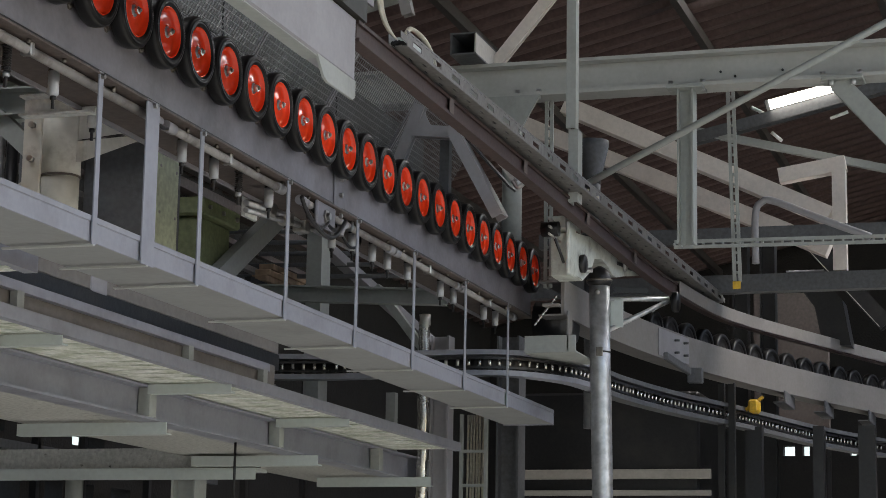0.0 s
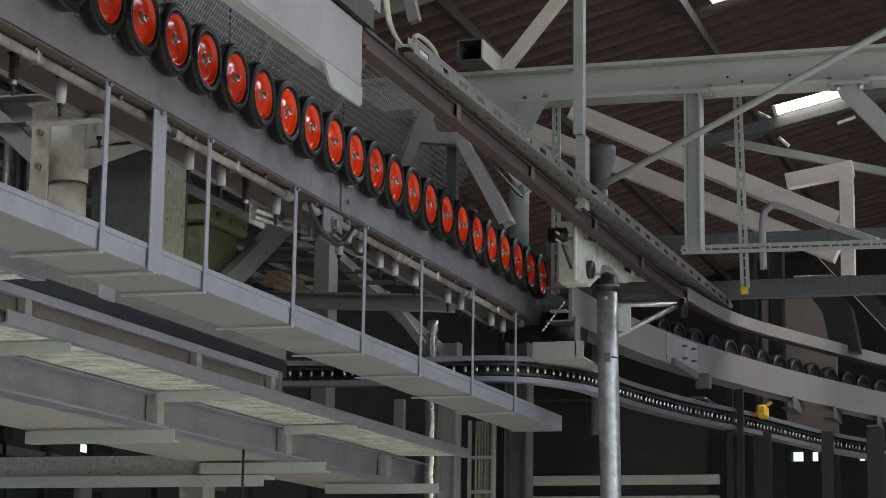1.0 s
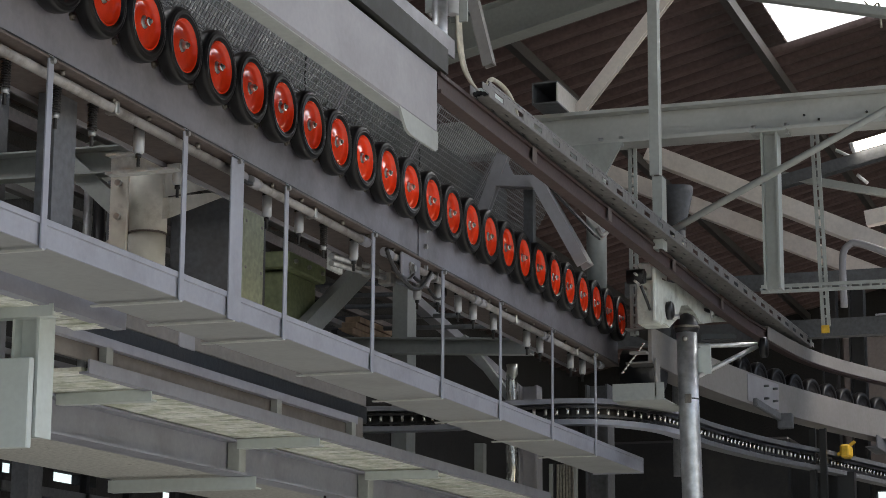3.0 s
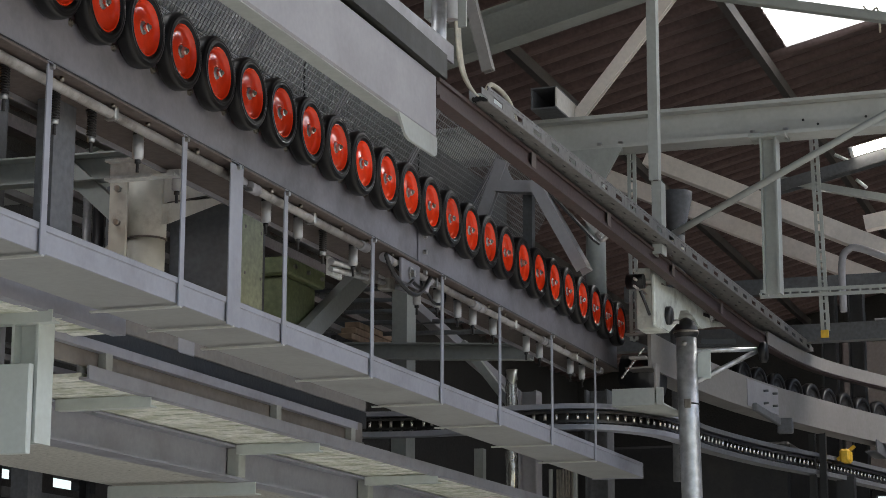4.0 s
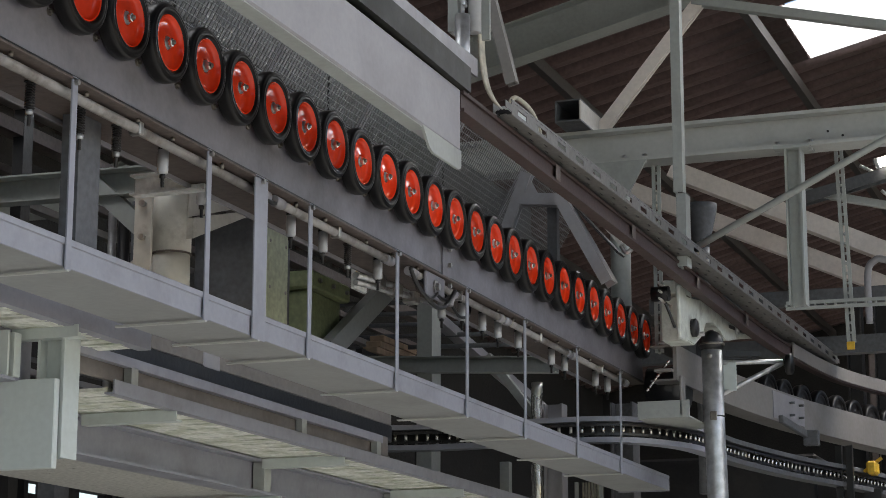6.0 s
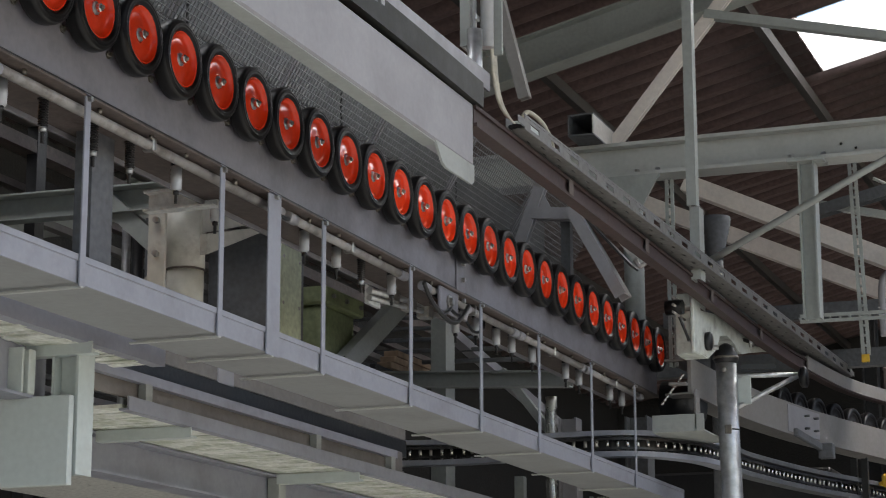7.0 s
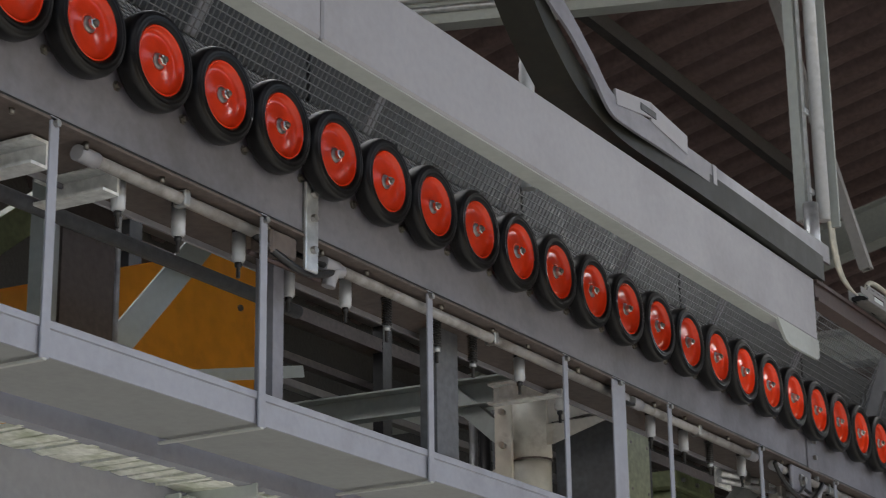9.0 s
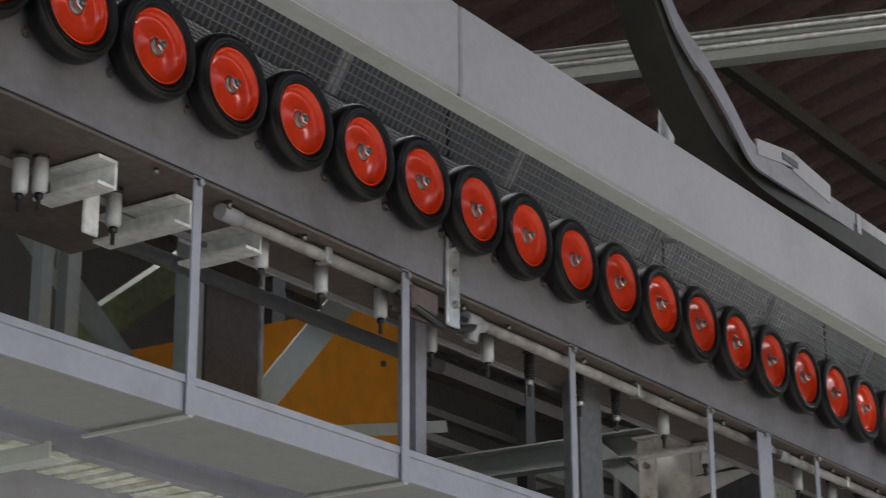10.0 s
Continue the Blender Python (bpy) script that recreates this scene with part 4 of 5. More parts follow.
steel("brace", (9.55, 4.15, 3.3), (10.35, 4.15, 3.77), channel(0.11, 0.06), GREEN_GREY, "grey channel brace beside an olive machine", "brace", (0, 1, 0))
vb = base("valve_manifold", (8.2, 3.3, 3.35), "small valve manifold with pipes under the beam", "valve")
part("plate", block(7.82, 7.95, 3.28, 3.3, 3.25, 3.36, 0.003), WHITE, vb)
part("pipe", tube([(7.8, 3.27, 3.3), (8.65, 3.27, 3.37)], 0.014), GALV, vb)
part("pipe", tube([(7.8, 3.27, 3.27), (8.65, 3.27, 3.34)], 0.012), GALV, vb)
for x in (8.0, 8.2, 8.4):
    part("valve", block(x, x + 0.07, 3.24, 3.3, 3.29, 3.36, 0.006), STEEL, vb)
part("coil_hose", tube(glide([(8.45, 3.12, 3.34), (8.5, 3.1, 3.28), (8.6, 3.1, 3.25), (8.72, 3.1, 3.28), (8.78, 3.12, 3.34)], 6), 0.007, 8), DARK, vb, "slack black hose")

steel("machine_post", (12.18, 4.6, 2.6), (12.18, 4.6, 4.05), rect(0.16, 0.1), GREEN_GREY, "dark grey square steel post", "post", (0, 1, 0))
steel("tie_beam", (12, 3.7, 3.57), (12, 6.5, 3.72), channel(0.08, 0.1), GREEN_GREY, "grey channel beam behind the conveyor", "beam")
for k in range(5):
    thing("service_pipe", tube([(12.6, 3.6, 3.8 + 0.075 * k), (12.6, 7.0, 3.9 + 0.075 * k)], 0.016, 10), GREY_DARK, "thin grey service pipe on the back structure", "pipe", "service pipes")
steel("brace", (12.2, 4.62, 4.0), (14.2, 4.5, 3.62), rect(0.08, 0.06), GREY, "grey diagonal steel brace behind the conveyor", "brace")
steel("brace", (12.6, 4.35, 3.75), (12.6, 4.0, 3.3), rect(0.05, 0.07), GREEN_GREY, "grey diagonal steel brace behind the conveyor", "brace", (1, 0, 0))

# ---- fascia with dark belt edge ----
fa = base("fascia", (5, 3.65, 2.66), "long brownish steel fascia with dark belt edge", "fascia")
part("face", block(6.0, 9.1, 3.64, 3.655, 2.69, 2.795, 0.003), FASCIA, fa)
part("belt_edge", block(6.0, 9.2, 3.66, 3.69, 2.78, 2.86, 0.004), DARK, fa, "dark rubber belt edge")
part("upper_face", block(6.0, 9.2, 3.665, 3.68, 2.862, 3.0, 0.003), FASCIA, fa)
part("bracket", block(7.22, 7.36, 3.66, 3.7, 2.85, 2.93, 0.004), GREY, fa)

# ---- chain track ----
track_line = glide([(5.0, 5.34, 3.1), (9.06, 5.23, 3.1), (10.4, 5.0, 3.1), (10.95, 4.65, 3.1), (11.12, 4.2, 3.1), (11.08, 3.6, 3.1), (11.12, 3.09, 3.1), (11.47, 2.82, 3.1), (11.93, 2.735, 3.1), (12.42, 2.70, 3.1), (13.33, 2.53, 3.1), (14.26, 2.27, 3.1), (15.74, 1.92, 3.1), (16.84, 1.53, 3.1)], 8)
ct = base("chain_track", (11.5, 2.8, 3.03), "curved grey track carrying a shiny roller chain", "chain conveyor")
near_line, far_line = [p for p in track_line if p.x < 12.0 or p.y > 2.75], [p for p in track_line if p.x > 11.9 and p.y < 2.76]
# Same track: the far run's shade is put into a darker grey.
for line, run_mat in ((near_line, BLUEGREY), (far_line, GREY_DARK)):
    part("upper_flange", sweep(line, [(-0.07, 0.02, -0.008, 0.02)]), run_mat, ct)
    part("lower_flange", sweep(line, [(-0.07, 0.02, -0.125, -0.095)]), run_mat, ct)
part("back_wall", sweep(track_line, [(-0.075, -0.07, -0.12, 0.02)]), DARK, ct)
links, pins = bmesh.new(), bmesh.new()
run, nxt, odd = 0.0, 0.0, 0
fine_line = glide([tuple(p) for p in track_line], 6)
for a, b in zip(fine_line, fine_line[1:]):
    run += (b - a).length
    if run > nxt:
        nxt += 0.062
        odd += 1
        d = (b - a).normalized()
        side = d.cross(Vector((0, 0, 1)))
        c = a + Vector((0, 0, -0.052))
        tube([c - side * 0.02 + Vector((0, 0, -0.036)), c - side * 0.02 + Vector((0, 0, 0.036))], 0.010, 8, pins)
        for z in (-0.026, 0.026):
            bar(c - d * 0.034 + Vector((0, 0, z)), c + d * 0.034 + Vector((0, 0, z)), rect(0.012, 0.014), (0, 0, 1), links)
tagged(part("link", links, DARK, ct, "worn steel chain links"), kind="stuff")
tagged(part("pin", pins, NUT, ct, "shiny chain pins"), kind="stuff")

# ---- platforms ----
pl = base("lower_platform", (9, 3.8, 2.5), "grey steel platform with stained grating and edge rail", "platform")
part("beam_web", bar((6.0, 4.06, 2.565), (13.18, 4.06, 2.565), [(-0.005, 0.005, -0.07, 0.07)]), BLUEGREY, pl)
part("beam_flange", bar((6.0, 4.06, 2.495), (13.18, 4.06, 2.495), rect(0.12, 0.01)), BLUEGREY, pl)
part("beam_flange", bar((6.0, 4.06, 2.635), (13.18, 4.06, 2.635), rect(0.12, 0.01)), BLUEGREY, pl)
part("edge", bar((12.0, 3.61, 2.66), (6.4, 3.61, 2.66), angle(0.04, 0.05)), BLUEGREY, pl)
part("top_rail", bar((6.0, 3.62, 2.765), (8.95, 3.62, 2.765), rect(0.03, 0.035)), BLUEGREY, pl)
part("cross_rail", bar((8.95, 3.62, 2.765), (8.95, 4.4, 2.765), rect(0.03, 0.035)), BLUEGREY, pl)
for x in (6.57, 8.06, 8.9):
    part("rail_post", bar((x, 3.62, 2.65), (x, 3.62, 2.75), rect(0.05, 0.03), (0, 1, 0)), GREEN_GREY, pl)
for x in (6.91, 8.51, 10.06):
    part("cross_angle", bar((x, 3.6, 2.62), (x, 4.0, 2.62), angle(0.05, 0.042)), MINT, pl)
for x in (6.78, 8.53, 10.1, 11.7, 13.05):
    part("stiffener", block(x - 0.035, x + 0.035, 3.99, 4.05, 2.5, 2.63, 0.003), GREEN_GREY, pl)
gr = bmesh.new()
for k in range(150):
    x = 6.42 + k * 0.045
    if x < 12:
        bar((x, 3.62, 2.652 + 0.002 * (k % 3)), (x, 4.05, 2.652), rect(0.037, 0.012), (0, 0, 1), gr)
tagged(part("grating", gr, SLAT, pl, "stained pale grating slats"), kind="stuff")

up = base("upper_platform", (4.5, 3.5, 2.6), "grey steel platform edge with stained grating", "platform")
part("edge", bar((6.35, 3.45, 2.803), (1.5, 3.45, 2.803), angle(0.05, 0.064)), BLUEGREY, up)
part("beam_web", bar((1.5, 3.66, 2.68), (5.95, 3.66, 2.68), [(-0.005, 0.005, -0.085, 0.1)]), BLUEGREY, up)
part("beam_flange", bar((1.5, 3.66, 2.6), (5.95, 3.66, 2.6), rect(0.1, 0.01)), BLUEGREY, up)
gr = bmesh.new()
uneven = random.Random(3)
for k in range(74):
    x = 1.5 + k * 0.0655 + uneven.uniform(-0.004, 0.004)
    bar((x, 3.46, 2.778 + uneven.uniform(-0.004, 0.004)), (x + uneven.uniform(-0.008, 0.008), 3.66, 2.778), rect(uneven.uniform(0.042, 0.056), 0.012), (uneven.uniform(-0.15, 0.15), 0, 1), gr)
tagged(part("grating", gr, SLAT, up, "stained pale grating slats"), kind="stuff")
for x in (3.4, 4.8, 5.85):
    part("cross_angle", bar((x, 3.41, 2.755), (x, 3.66, 2.755), angle(0.05, 0.04)), MINT, up)
    part("stiffener", block(x - 0.09, x - 0.05, 3.60, 3.655, 2.605, 2.75, 0.003), MINT, up)
    part("stiffener", block(x - 0.13, x - 0.12, 3.60, 3.655, 2.605, 2.75, 0.002), MINT, up)
thing("platform_slab", block(1.5, 5.78, 3.72, 4.75, 2.61, 2.72, 0.004), SLAB, "stained concrete slab of the upper platform", "slab")
thing("platform_slab", block(5.9, 13.1, 4.13, 4.75, 2.5, 2.6, 0.004), SLAB, "stained concrete slab of the lower platform", "slab")
thing("end_sheet", block(5.8, 5.83, 3.47, 5.4, 2.31, 2.6, 0.003), MINT, "smooth pale green end sheet of the platform step", "sheet")
steel("step_post", (5.9, 3.52, 2.35), (5.9, 3.52, 2.78), i_section(0.1, 0.1, 0.01), MINT, "short pale green post at the platform step", "post", (0, 1, 0))

def under_angle(x, y0, y1, z=2.46):
    thing("support_angle", bar((x, y0, z), (x, y1, z), angle(0.06, 0.055)), MINT, "pale grey-green support angle under the slab", "angle", "support angles")
under_angle(8.66, 3.97, 4.72)
under_angle(10.48, 3.92, 4.65)
under_angle(12.1, 3.8, 4.53)
cg = base("cross_girder", (10.6, 4.3, 2.43), "pale grey cross girder with a spotted web under the slab", "girder")
part("web", block(10.59, 10.61, 4.3, 7.2, 2.43, 2.545, 0.001), SLAB, cg, "spotted stained web")
part("lower_flange", block(10.52, 10.68, 4.3, 7.2, 2.41, 2.43, 0.002), MINT, cg)
part("lower_edge", block(10.516, 10.52, 4.3, 7.2, 2.365, 2.428, 0.001), MINT, cg)
thing("slab_post", tube([(10.6, 5.42, 0), (10.6, 5.42, 2.385)], 0.05, 16), GREEN_GREY, "grey pipe post under the girder", "post", "posts under the girder")
thing("slab_post", tube([(10.6, 6.25, 0), (10.6, 6.25, 2.385)], 0.05, 16), GREEN_GREY, "grey pipe post under the girder", "post", "posts under the girder")
steel("wide_post", (10.6, 4.73, 0), (10.6, 4.73, 2.385), i_section(0.14, 0.14, 0.012), GREEN_GREY, "broad grey-green I-section post under the girder", "post", (0, 1, 0))
steel("back_rail", (9.2, 6.9, 2.75), (16.0, 6.9, 2.75), rect(0.05, 0.06), GREY_DARK, "dark grey railing bar along the back wall", "rail")
steel("back_rail", (9.2, 6.9, 2.98), (16.0, 6.9, 2.98), rect(0.05, 0.05), GREY_DARK, "dark grey railing bar along the back wall", "rail")
for x in (9.6, 11.2, 12.3, 12.9, 13.6, 14.7):
    thing("railing_post", bar((x, 6.9, 0), (x, 6.9, 3.01), rect(0.05, 0.05), (0, 1, 0)), DARK, "dark slim railing post along the back wall", "post", "railing posts")
yl = base("yellow_clamp", (9.7, 4.08, 2.3), "small yellow clamp under the platform beam", "clamp")
part("body", block(9.66, 9.76, 4.05, 4.1, 2.15, 2.19, 0.008), YELLOW, yl)
part("stem", tube([(9.7, 4.08, 2.18), (9.7, 4.08, 2.495)], 0.007, 8), DARK, yl, "dark stem")

# ---- overhead structure ----
cb = base("cross_beam", (11.1, 2, 4.49), "grey-green steel cross beam with bolted joints", "beam")
part("web", bar((11.1, -4.5, 4.615), (11.1, 7.3, 4.615), [(-0.006, 0.006, -0.055, 0.105)]), BEAMGREY, cb)
part("lower_flange", bar((11.1, -4.5, 4.55), (11.1, 7.3, 4.55), rect(0.17, 0.02)), BEAMGREY, cb)
part("upper_flange", bar((11.1, -4.5, 4.73), (11.1, 7.3, 4.73), rect(0.17, 0.02)), BEAMGREY, cb)
for y in (1.95, 2.13, 2.88, 3.0, 1.1, 1.3):
    part("bolt", tube([(11.04, y, 4.52), (11.04, y, 4.58)], 0.013, 6), GALV, cb)
for y, z in ((1.86, 4.63), (1.78, 4.6), (1.52, 4.62)):
    part("hole_plug", lathe([(0, -0.004), (0.007, -0.004), (0.007, 0.002), (0, 0.002)], 12, at=(0, 0, 0)), DARK, cb).matrix_basis = pose(11.09 - 11.1, y - 2, z - 4.49, 0, 0, -90)
po = base("hanging_post", (11.0, 2.04, 3.66), "grey steel post bolted under the cross beam", "post")
part("shaft", bar((11.04, 2.04, 3.66), (11.04, 2.04, 4.52), i_section(0.11, 0.09, 0.01), (0, 1, 0)), GREEN_GREY, po)
part("head_plate", block(10.96, 11.12, 1.94, 2.14, 4.52, 4.539, 0.002), GREEN_GREY, po)
rp = base("rail_post", (10.2, 2.48, 3.9), "slim grey steel post holding the rail", "post")
part("shaft", bar((10.2, 2.48, 4.13), (10.2, 2.48, 6.5), channel(0.066, 0.05), (0, 1, 0)), GREEN_GREY, rp)
part("foot", bar((10.25, 2.475, 3.75), (10.25, 2.475, 4.13), channel(0.1, 0.05), (0, 1, 0)), GREEN_GREY, rp)
steel("brace", (8.6, 3.37, 6.41), (8.6, 2.85, 4.3), channel(0.05, 0.05), TAUPE, "dull grey diagonal brace behind the cable duct", "brace", (1, 0, 0))
steel("brace", (11.2, 3.33, 4.6), (11.2, 2.3, 5.83), channel(0.07, 0.05), CREAM, "pale diagonal steel brace up to the roof", "brace", (1, 0, 0))
steel("brace", (11.2, 2.62, 5.5), (11.2, 0.4, 4.95), rect(0.05, 0.07), GREEN_GREY, "slim grey diagonal brace below the skylight", "brace", (1, 0, 0))
thing("pipe_brace", tube([(10.6, 2.49, 3.93), (10.6, 0.4, 4.96)], 0.019), GREEN_GREY, "thin grey diagonal pipe brace", "brace")
gu = bmesh.new()
v = [gu.verts.new((11.0, y, z)) for y, z in ((3.18, 4.54), (2.86, 4.54), (2.98, 4.33), (3.1, 4.3))]
w = [gu.verts.new((11.02, y, z)) for y, z in ((3.18, 4.54), (2.86, 4.54), (2.98, 4.33), (3.1, 4.3))]
gu.faces.new(v)
gu.faces.new(w[::-1])
for k in range(4):
    gu.faces.new((v[k], v[(k + 1) % 4], w[(k + 1) % 4], w[k]))
thing("gusset_plate", gu, GREEN_GREY, "grey gusset plate under the cross beam", "plate")
thing("gusset_column", tube([(11.3, 3.1, 3.6), (11.3, 3.1, 4.47)], 0.058, 20), GREEN_GREY, "grey pipe column under the gusset", "column")
sq = base("tube_stub", (11.1, 3.25, 4.76), "short open square tube on the cross beam", "tube")
part("top", block(10.8, 11.4, 3.18, 3.33, 4.86, 4.868, 0), GREY_DARK, sq)
part("bottom", block(10.8, 11.4, 3.18, 3.33, 4.742, 4.75, 0), GREY_DARK, sq)
part("side", block(10.8, 11.4, 3.322, 3.33, 4.75, 4.86, 0), GREY_DARK, sq)
part("side", block(10.8, 11.4, 3.18, 3.188, 4.75, 4.86, 0), PALE, sq)

steel("sloping_beam", (14, 3.45, 5.24), (14, 1.61, 4.367), rect(0.12, 0.17), CREAM, "pale sloping steel box beam", "beam", (1, 0, 0))
steel("sloping_beam", (14.7, 3.95, 5.3), (14.7, 1.7, 4.27), rect(0.12, 0.13), CREAM, "pale sloping steel box beam", "beam", (1, 0, 0))
fc = base("funnel_column", (12.6, 2.93, 2.82), "grey pipe column with a funnel head", "column")
part("shaft", tube([(12.6, 2.93, 2.82), (12.6, 2.93, 4.36)], 0.05, 24), GREY_DARK, fc)
part("funnel", tube([(12.6, 2.93, 4.36), (12.6, 2.93, 4.4), (12.6, 2.93, 4.6), (12.6, 2.93, 4.64)], [0.05, 0.055, 0.1, 0.102], 24), GREY_DARK, fc)

def lattice_strut(p, q, w, label):
    s = base("slotted_strut", p, label, "strut", "slotted struts")
    p, q = Vector(p), Vector(q)
    d, side, top = frame_axes(p, q)
    for o in (-1, 1):
        part("edge", bar(p + top * o * w * 0.31, q + top * o * w * 0.31, rect(0.012, w * 0.38)), GREEN_GREY, s)
    bm = bmesh.new()
    n = int((q - p).length / 0.055)
    for k in range(n + 1):
        c = p.lerp(q, k / n)
        bar(c - top * w * 0.13, c + top * w * 0.13, rect(0.028, 0.01), tuple(d), bm)
    tagged(part("web", bm, GREEN_GREY, s, "slotted web"), kind="stuff")
lattice_strut((11.55, 1.883, 4.66), (11.55, 1.85, 3.53), 0.05, "slotted pale steel strut hanging from the cross beam")
lattice_strut((11.5, 2.2, 3.75), (11.5, 0.2, 3.73), 0.05, "slotted pale steel strut running crosswise")
lattice_strut((11.16, 2.847, 4.55), (11.16, 2.847, 3.467), 0.05, "slotted pale steel strut hanging from the cross beam")

steel("back_beam", (13.5, 3.5, 4.17), (13.5, 0, 4.16), channel(0.08, 0.1), GREY_DARK, "grey horizontal channel beam", "beam")
steel("back_beam", (14, 4.2, 3.92), (14, 0, 3.93), rect(0.1, 0.12), GREY_DARK, "dark grey horizontal box beam", "beam")
steel("portal_post", (13.985, 1.545, 3.992), (13.985, 1.545, 4.75), rect(0.095, 0.09), CREAM, "pale square frame post", "post", (0, 1, 0))
steel("portal_beam", (14, 1.95, 4.66), (14, 1.5, 4.73), rect(0.1, 0.1), CREAM, "pale square frame head", "beam", (1, 0, 0))
ch = base("dark_chute", (15.9, 1.9, 3.75), "dark steel hopper with a sloping channel", "chute")
hop = bmesh.new()
hv = [[hop.verts.new((x, y, z)) for y, z in ((2.16, 4.32), (1.94, 4.32), (1.75, 4.1), (1.69, 3.75), (1.9, 3.75), (1.96, 4.05))] for x in (15.9, 16.2)]
hop.faces.new(hv[0])
hop.faces.new(hv[1][::-1])
for k in range(6):
    hop.faces.new((hv[0][k], hv[0][(k + 1) % 6], hv[1][(k + 1) % 6], hv[1][k]))
part("hopper", hop, DARK, ch)
part("rim", block(15.88, 16.22, 1.88, 2.17, 4.32, 4.333, 0.002), GREY, ch)
part("channel", bar((15.8, 1.92, 4.47), (15.8, 1.41, 3.88), channel(0.12, 0.12), (1, 0, 0)), DARK, ch, "dark sloping channel")
# Thin pale strip along the channel's edge.
part("edge", bar((15.72, 1.97, 4.45), (15.72, 1.46, 3.86), rect(0.006, 0.006), (1, 0, 0)), PALE, ch, "thin pale edge strip")
# Near-black stands for the shade these posts are in.
steel("portal_post", (16.25, 2.575, 0), (16.25, 2.575, 4.73), i_section(0.14, 0.12, 0.012), DARK, "I-section post behind the rail, shade put into its near-black colour", "post", (0, 1, 0))
steel("portal_post", (16.25, 2.36, 0), (16.25, 2.36, 4.73), i_section(0.14, 0.12, 0.012), DARK, "I-section post behind the rail, shade put into its near-black colour", "post", (0, 1, 0))
steel("lamp_beam", (14, 2.6, 4.94), (14, 0.6, 5.39), channel(0.08, 0.1), GREY_DARK, "dark sloping channel carrying a lamp", "beam", (1, 0, 0))
steel("truss_bar", (14.05, 2.52, 5.02), (14.05, 0.68, 4.55), rect(0.05, 0.06), GREEN_GREY, "slim grey steel truss bar", "bar", (1, 0, 0))
steel("roof_tie", (7.2, 5.62, 5.54), (10.3, 1.62, 6.31), channel(0.1, 0.16), GREEN_GREY, "grey channel roof tie with pipes", "beam")
for o in (0.05, 0.11):
    thing("roof_conduit", tube([(7.15, 5.58, 5.48 + o), (9.6, 2.42, 6.08 + o)], 0.018, 10), GALV, "thin galvanised conduit along the roof tie", "conduit", "conduits on the tie")
la = base("tube_lamp", (14, 1.8, 5.2), "lit fluorescent tube lamp on the sloping channel", "lamp")
part("tube", tube([(13.9, 1.996, 5.144), (13.9, 1.551, 5.245)], 0.034, 16), GLOW, la, "glowing white tube")
part("body", bar((13.96, 2.04, 5.16), (13.96, 1.53, 5.275), rect(0.05, 0.03), (1, 0, 0)), GREY_DARK, la)
part("end_cap", tube([(13.9, 2.02, 5.139), (13.9, 1.996, 5.144)], 0.038, 12), WHITE, la)

# ---- low background ----
ms = base("machine_block", (15, 3.3, 0), "large dark machine block with lighter base rail", "machine")
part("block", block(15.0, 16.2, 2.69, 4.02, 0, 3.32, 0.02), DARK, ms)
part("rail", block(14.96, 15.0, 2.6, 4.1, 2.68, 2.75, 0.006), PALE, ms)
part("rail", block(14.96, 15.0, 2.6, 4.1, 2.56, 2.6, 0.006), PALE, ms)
# Thin and square posts coloured near-black; the dim corner's shade is included.
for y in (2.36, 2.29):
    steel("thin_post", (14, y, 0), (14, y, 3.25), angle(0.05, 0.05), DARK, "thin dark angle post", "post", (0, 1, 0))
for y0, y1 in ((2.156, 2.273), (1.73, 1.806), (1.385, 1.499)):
    steel("hall_post", (14.5, (y0 + y1) / 2, 0), (14.5, (y0 + y1) / 2, 3.0), rect(0.1, y1 - y0), DARK, "square steel hall post, shade put into its near-black colour", "post", (0, 1, 0))
steel("hall_post", (14, 3.83, 0), (14, 3.83, 3.6), i_section(0.18, 0.16, 0.014), GREY_DARK, "dark grey I-section hall post", "post", (0, 1, 0))
steel("hall_post", (12.5, 3.87, 0), (12.5, 3.87, 3.4), i_section(0.12, 0.12, 0.012), GREY, "grey I-section post at the platform end", "post", (0, 1, 0))
steel("hall_post", (12.5, 4.71, 2.6), (12.5, 4.71, 3.9), rect(0.1, 0.1), GREY_DARK, "dark grey square steel post", "post", (0, 1, 0))
steel("hall_post", (12.5, 4.2, 2.6), (12.5, 4.2, 3.05), rect(0.06, 0.06), GREEN_GREY, "slim grey steel post on the slab", "post", (0, 1, 0))
thing("foil_duct", tube([(12.4, 3.96 + 0.003 * math.sin(k * 0.9), 2.3 + 0.03 * k) for k in range(42)], [0.034 + 0.004 * (k % 2) for k in range(42)], 14), NUT, "crinkled shiny foil duct", "duct")
ld = base("cable_ladder", (13, 3.8, 0), "pale vertical cable ladder with cables", "ladder")
for y in (3.885, 3.72):
    part("stile", bar((13, y, 0), (13, y, 2.96), rect(0.03, 0.02), (0, 1, 0)), GREEN_GREY, ld)
for k in range(12):
    part("rung", bar((13, 3.72, 0.3 + 0.22 * k), (13, 3.885, 0.3 + 0.22 * k), rect(0.025, 0.02)), GREEN_GREY, ld)
for k in range(6):
    part("cable", tube([(13.03, 3.75 + 0.02 * k, 0), (13.03, 3.75 + 0.02 * k + 0.006 * (k % 2), 1.5), (13.03, 3.75 + 0.02 * k, 2.96)], 0.008, 6), CABLE, ld)
yv = base("yellow_valve", (14.3, 2.18, 3.1), "small yellow hand valve on a bracket", "valve")
part("body", block(14.25, 14.4, 2.15, 2.22, 3.08, 3.17, 0.015), YELLOW, yv)
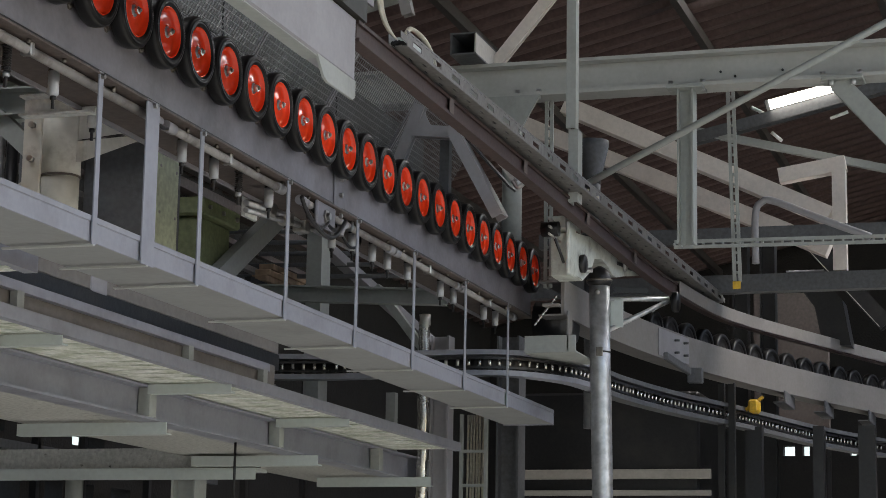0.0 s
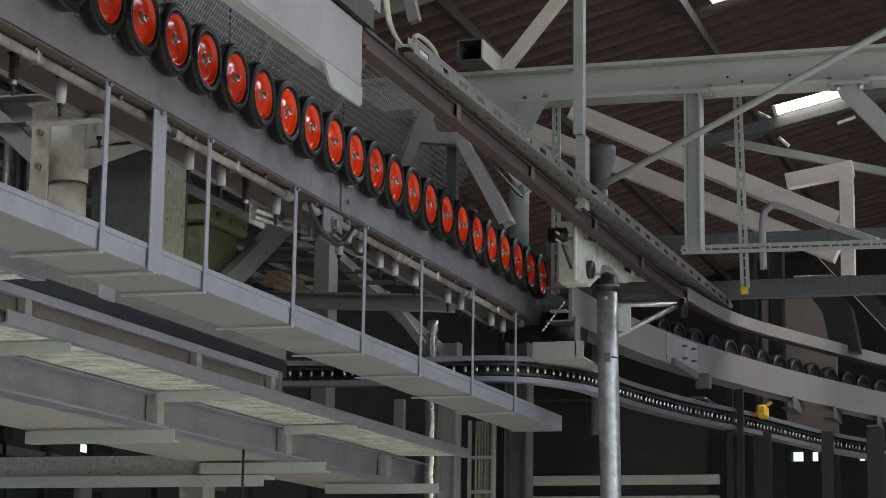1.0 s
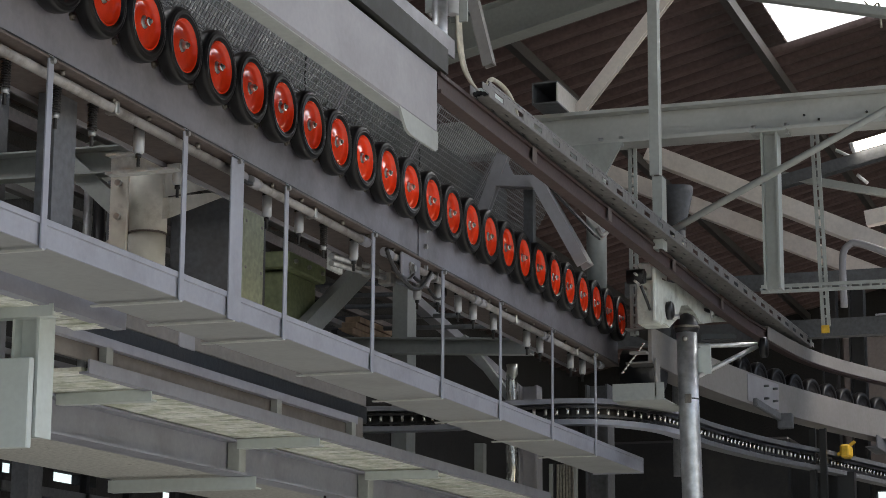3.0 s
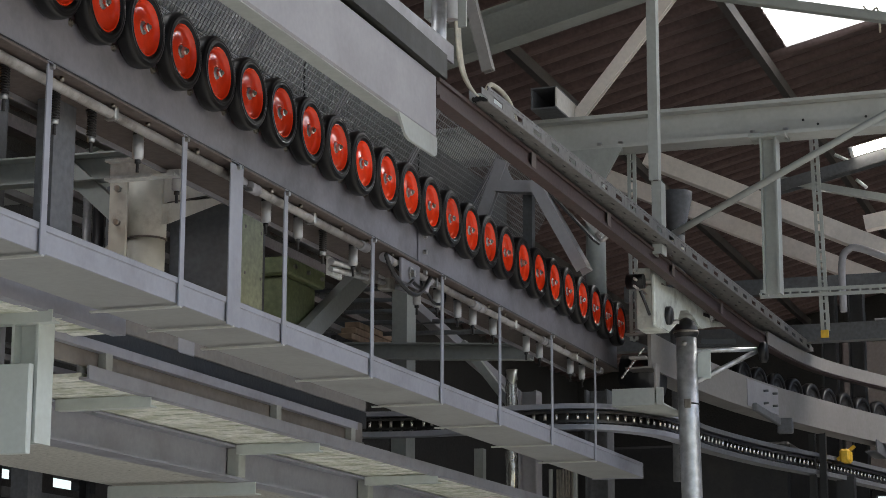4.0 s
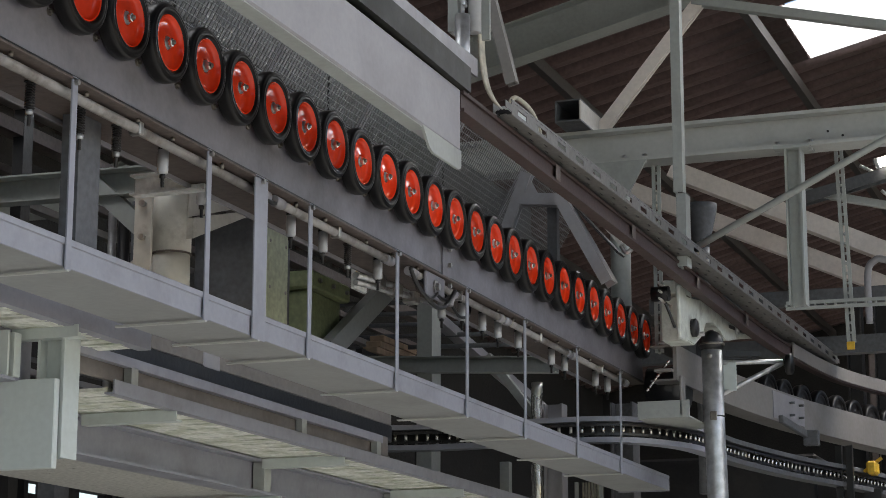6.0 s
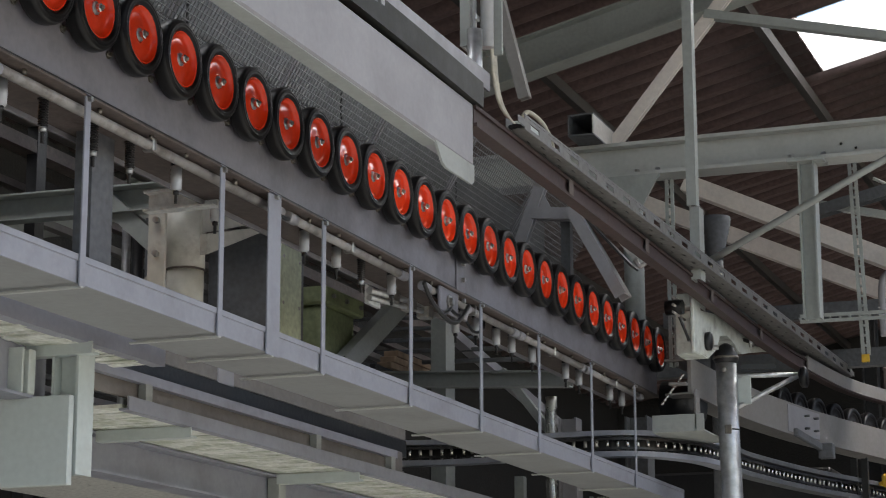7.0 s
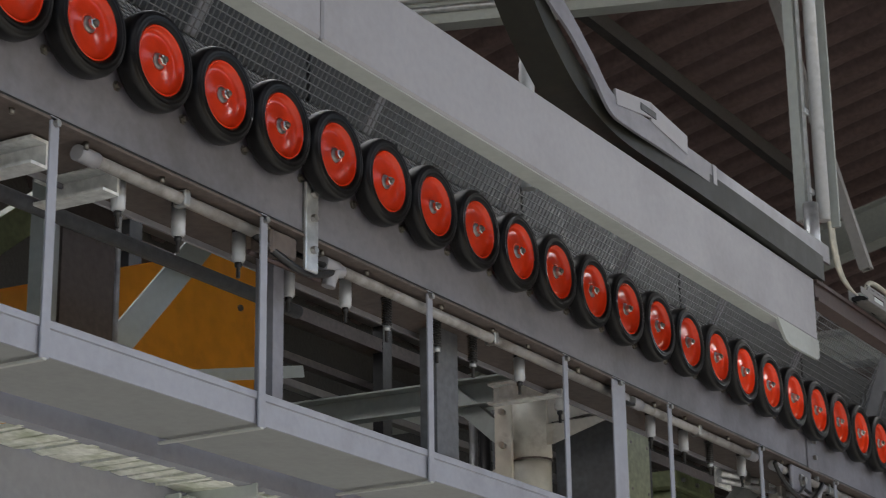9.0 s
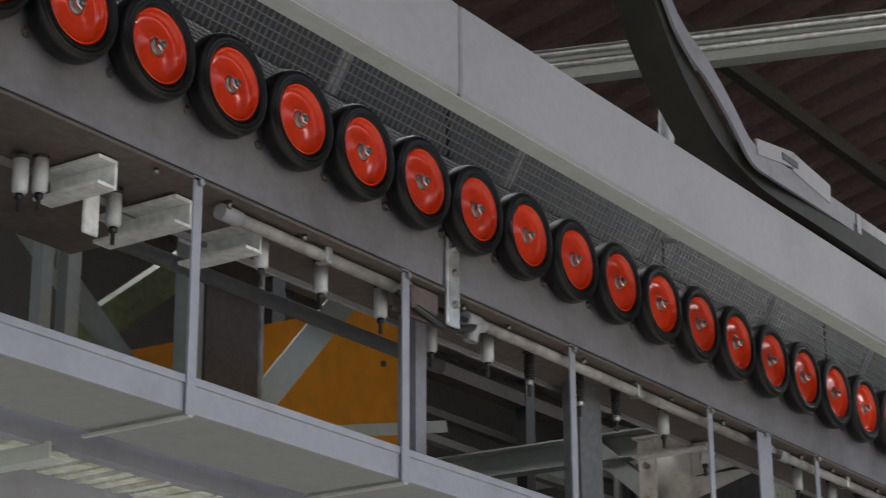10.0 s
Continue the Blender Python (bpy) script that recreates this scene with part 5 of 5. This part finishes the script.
part("lever", bar((14.3, 2.24, 3.1), (14.3, 2.12, 3.19), rect(0.03, 0.02)), YELLOW, yv)
thing("warning_tag", block(11.53, 11.54, 1.83, 1.875, 3.49, 3.535, 0.003), YELLOW, "small yellow tag on a slotted strut", "tag")
ub = base("turn_bracket", (13.2, 2.4, 3.2), "grey hanger brackets under the curved beam", "bracket")
part("plate", block(12.7, 13.5, 2.47, 2.5, 3.25, 3.3, 0.006), GREY_DARK, ub)
part("hook", block(13.5, 13.56, 2.4, 2.5, 3.2, 3.3, 0.006), GREY_DARK, ub)
for x, y in ((14.9, 2.05), (15.6, 1.85), (16.3, 1.6)):
    part("plate", block(x, x + 0.5, y, y + 0.012, 3.21, 3.3, 0.003), GREY_DARK, ub)
    part("lip", block(x, x + 0.5, y + 0.012, y + 0.09, 3.21, 3.222, 0.003), GREY_DARK, ub)

# diagonal knee under the cross beam, conduit and far pieces
kn = base("knee_brace", (11.0, 1.2, 4.5), "grey-green knee brace bolted under the cross beam", "brace")
part("arm", bar((11.05, 1.22, 4.52), (11.05, 0.5, 3.7), channel(0.1, 0.07), (1, 0, 0)), GREEN_GREY, kn)
knee_plate = part("head_plate", block(10.97, 11.13, 1.08, 1.3, 4.52, 4.539, 0.002), GREEN_GREY, kn)
for y in (1.13, 1.25):
    part("bolt", tube([(11.0, y, 4.49), (11.0, y, 4.52)], 0.016, 6), GALV, knee_plate)
thing("bent_conduit", tube(glide([(12.5, 1.89, 3.8), (12.5, 1.89, 4.1), (12.5, 1.85, 4.18), (12.5, 1.77, 4.18), (12.5, 1.47, 4.05), (12.5, 1.2, 3.94)]), 0.022, 12), GREY, "bent grey conduit over the strut", "conduit")
# Brown panel at the back; the two legs are added to carry it.
bp = base("notice_stand", (18.0, 2.4, 0), "dull brown sheet on two slim legs at the back", "stand")
part("sheet", block(18.0, 18.05, 2.1, 2.75, 3.3, 4.5, 0.01), BROWN, bp)
for y in (2.12, 2.73):
    part("leg", block(18.05, 18.08, y - 0.015, y + 0.015, 0, 4.4, 0.002), DARK, bp)
for p, q in (((14, 2.14, 5.16), (14, 2.05, 5.11)), ((14, 2.0, 4.975), (14, 1.93, 4.91)), ((14, 1.6, 5.05), (14, 1.48, 5.09))):
    thing("lamp_bracket", tube([p, q], 0.012, 8), WHITE, "small white lamp bracket under the roof", "bracket", "lamp brackets")
thing("dangling_wire", tube(glide([(14.3, 1.95, 6.3), (14.3, 1.9, 6.25), (14.3, 1.85, 6.27), (14.32, 1.84, 6.1)]), 0.008, 6), CABLE, "thin wire dangling from the skylight", "wire")
for k, (x, y, z) in enumerate(((13.2, 2.51, 3.36), (13.2, 2.51, 3.44), (13.35, 2.48, 3.36), (13.35, 2.48, 3.44))):
    thing("beam_bolt", tube([(x, y + 0.012, z), (x - 0.004, y - 0.02, z)], 0.008, 6), GREY_DARK, "dark bolt head on the curved beam", "bolt", "bolts of the curved beam")

# ---- dim steelwork behind the trough ----
def strut(p, q, w, mat, label):
    thing("background_strut", bar(p, q, rect(w, w * 0.7), (0, 1, 0) if abs(q[2] - p[2]) > 0.3 else (0, 0, 1)), mat, label, "strut", "struts behind the trough")
for z in (3.14, 3.27, 3.4, 3.52):
    thing("wall_conduit", tube([(8.4, 5.6, z), (14.0, 5.6, z + 0.02)], 0.014, 8), GREY_DARK, "thin grey conduit along the back of the hall", "conduit", "conduits at the back")
strut((9.3, 5.55, 0), (9.3, 5.55, 3.9), 0.14, GREY_DARK, "dark grey upright steel post behind the trough")
strut((10.9, 4.82, 0), (10.9, 4.82, 3.9), 0.12, GREEN_GREY, "grey-green upright steel post behind the trough")
strut((10.4, 4.69, 3.33), (12.2, 4.69, 3.33), 0.09, GREEN_GREY, "grey-green rail behind the trough")
strut((11.1, 4.69, 3.3), (12.12, 4.69, 2.6), 0.1, GREEN_GREY, "grey-green diagonal strut behind the trough")
strut((5.9, 4.9, 3.02), (7.6, 4.9, 3.1), 0.12, GREEN_GREY, "grey-green rail behind the column")
strut((6.6, 4.95, 3.1), (7.2, 4.95, 2.62), 0.08, GREEN_GREY, "grey-green diagonal strut behind the column")
strut((5.95, 4.98, 2.61), (6.55, 4.98, 2.95), 0.05, CREAM, "pale thin strut behind the column")
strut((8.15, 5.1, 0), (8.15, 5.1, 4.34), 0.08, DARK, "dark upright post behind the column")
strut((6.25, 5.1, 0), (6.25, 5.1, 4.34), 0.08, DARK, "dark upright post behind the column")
strut((6.25, 5.1, 3.75), (8.15, 5.1, 3.2), 0.08, BROWN, "rust-brown sloping strut behind the column")
strut((5.4, 5.14, 3.45), (8.15, 5.14, 3.3), 0.07, FASCIA, "dull brown rail behind the column")
fd = base("foil_hose", (9.2, 4.72, 2.6), "short shiny foil hose behind the trough", "hose")
part("body", tube([(9.15 + 0.02 * k, 4.72, 3.0 - 0.018 * k) for k in range(18)], [0.026 + 0.005 * (k % 2) for k in range(18)], 12), NUT, fd)
part("clamp", tube([(9.49, 4.72, 2.6), (9.49, 4.72, 2.7)], 0.03, 12), DARK, fd)
for y, z, h, mat in ((5.1, 4.29, 0.06, FASCIA), (5.12, 4.17, 0.09, BROWN), (5.2, 4.0, 0.05, BROWN), (5.16, 3.86, 0.05, FASCIA)):
    strut((6.2, y, z), (13.5, y, z), h, mat, "dull brown level rail behind the column")
# Boards put in for a warm lit patch, its light held in the brown.
board = base("timber_board", (12.05, 4.98, 3.72), "pale brown boards with a warm lit patch in their colour", "board")
for k in range(3):
    part("board", block(12.05 + 0.06 * k, 12.85 - 0.05 * k, 4.9, 5.0, 3.72 + 0.045 * k, 3.76 + 0.045 * k, 0.004), WARM_BROWN, board)
strut((11.9, 4.94, 0), (11.9, 4.94, 3.72), 0.05, DARK, "dark slim post under the boards")
strut((12.9, 4.94, 0), (12.9, 4.94, 3.72), 0.05, DARK, "dark slim post under the boards")
strut((11.85, 4.94, 3.7), (12.95, 4.94, 3.7), 0.04, DARK, "dark rail under the boards")
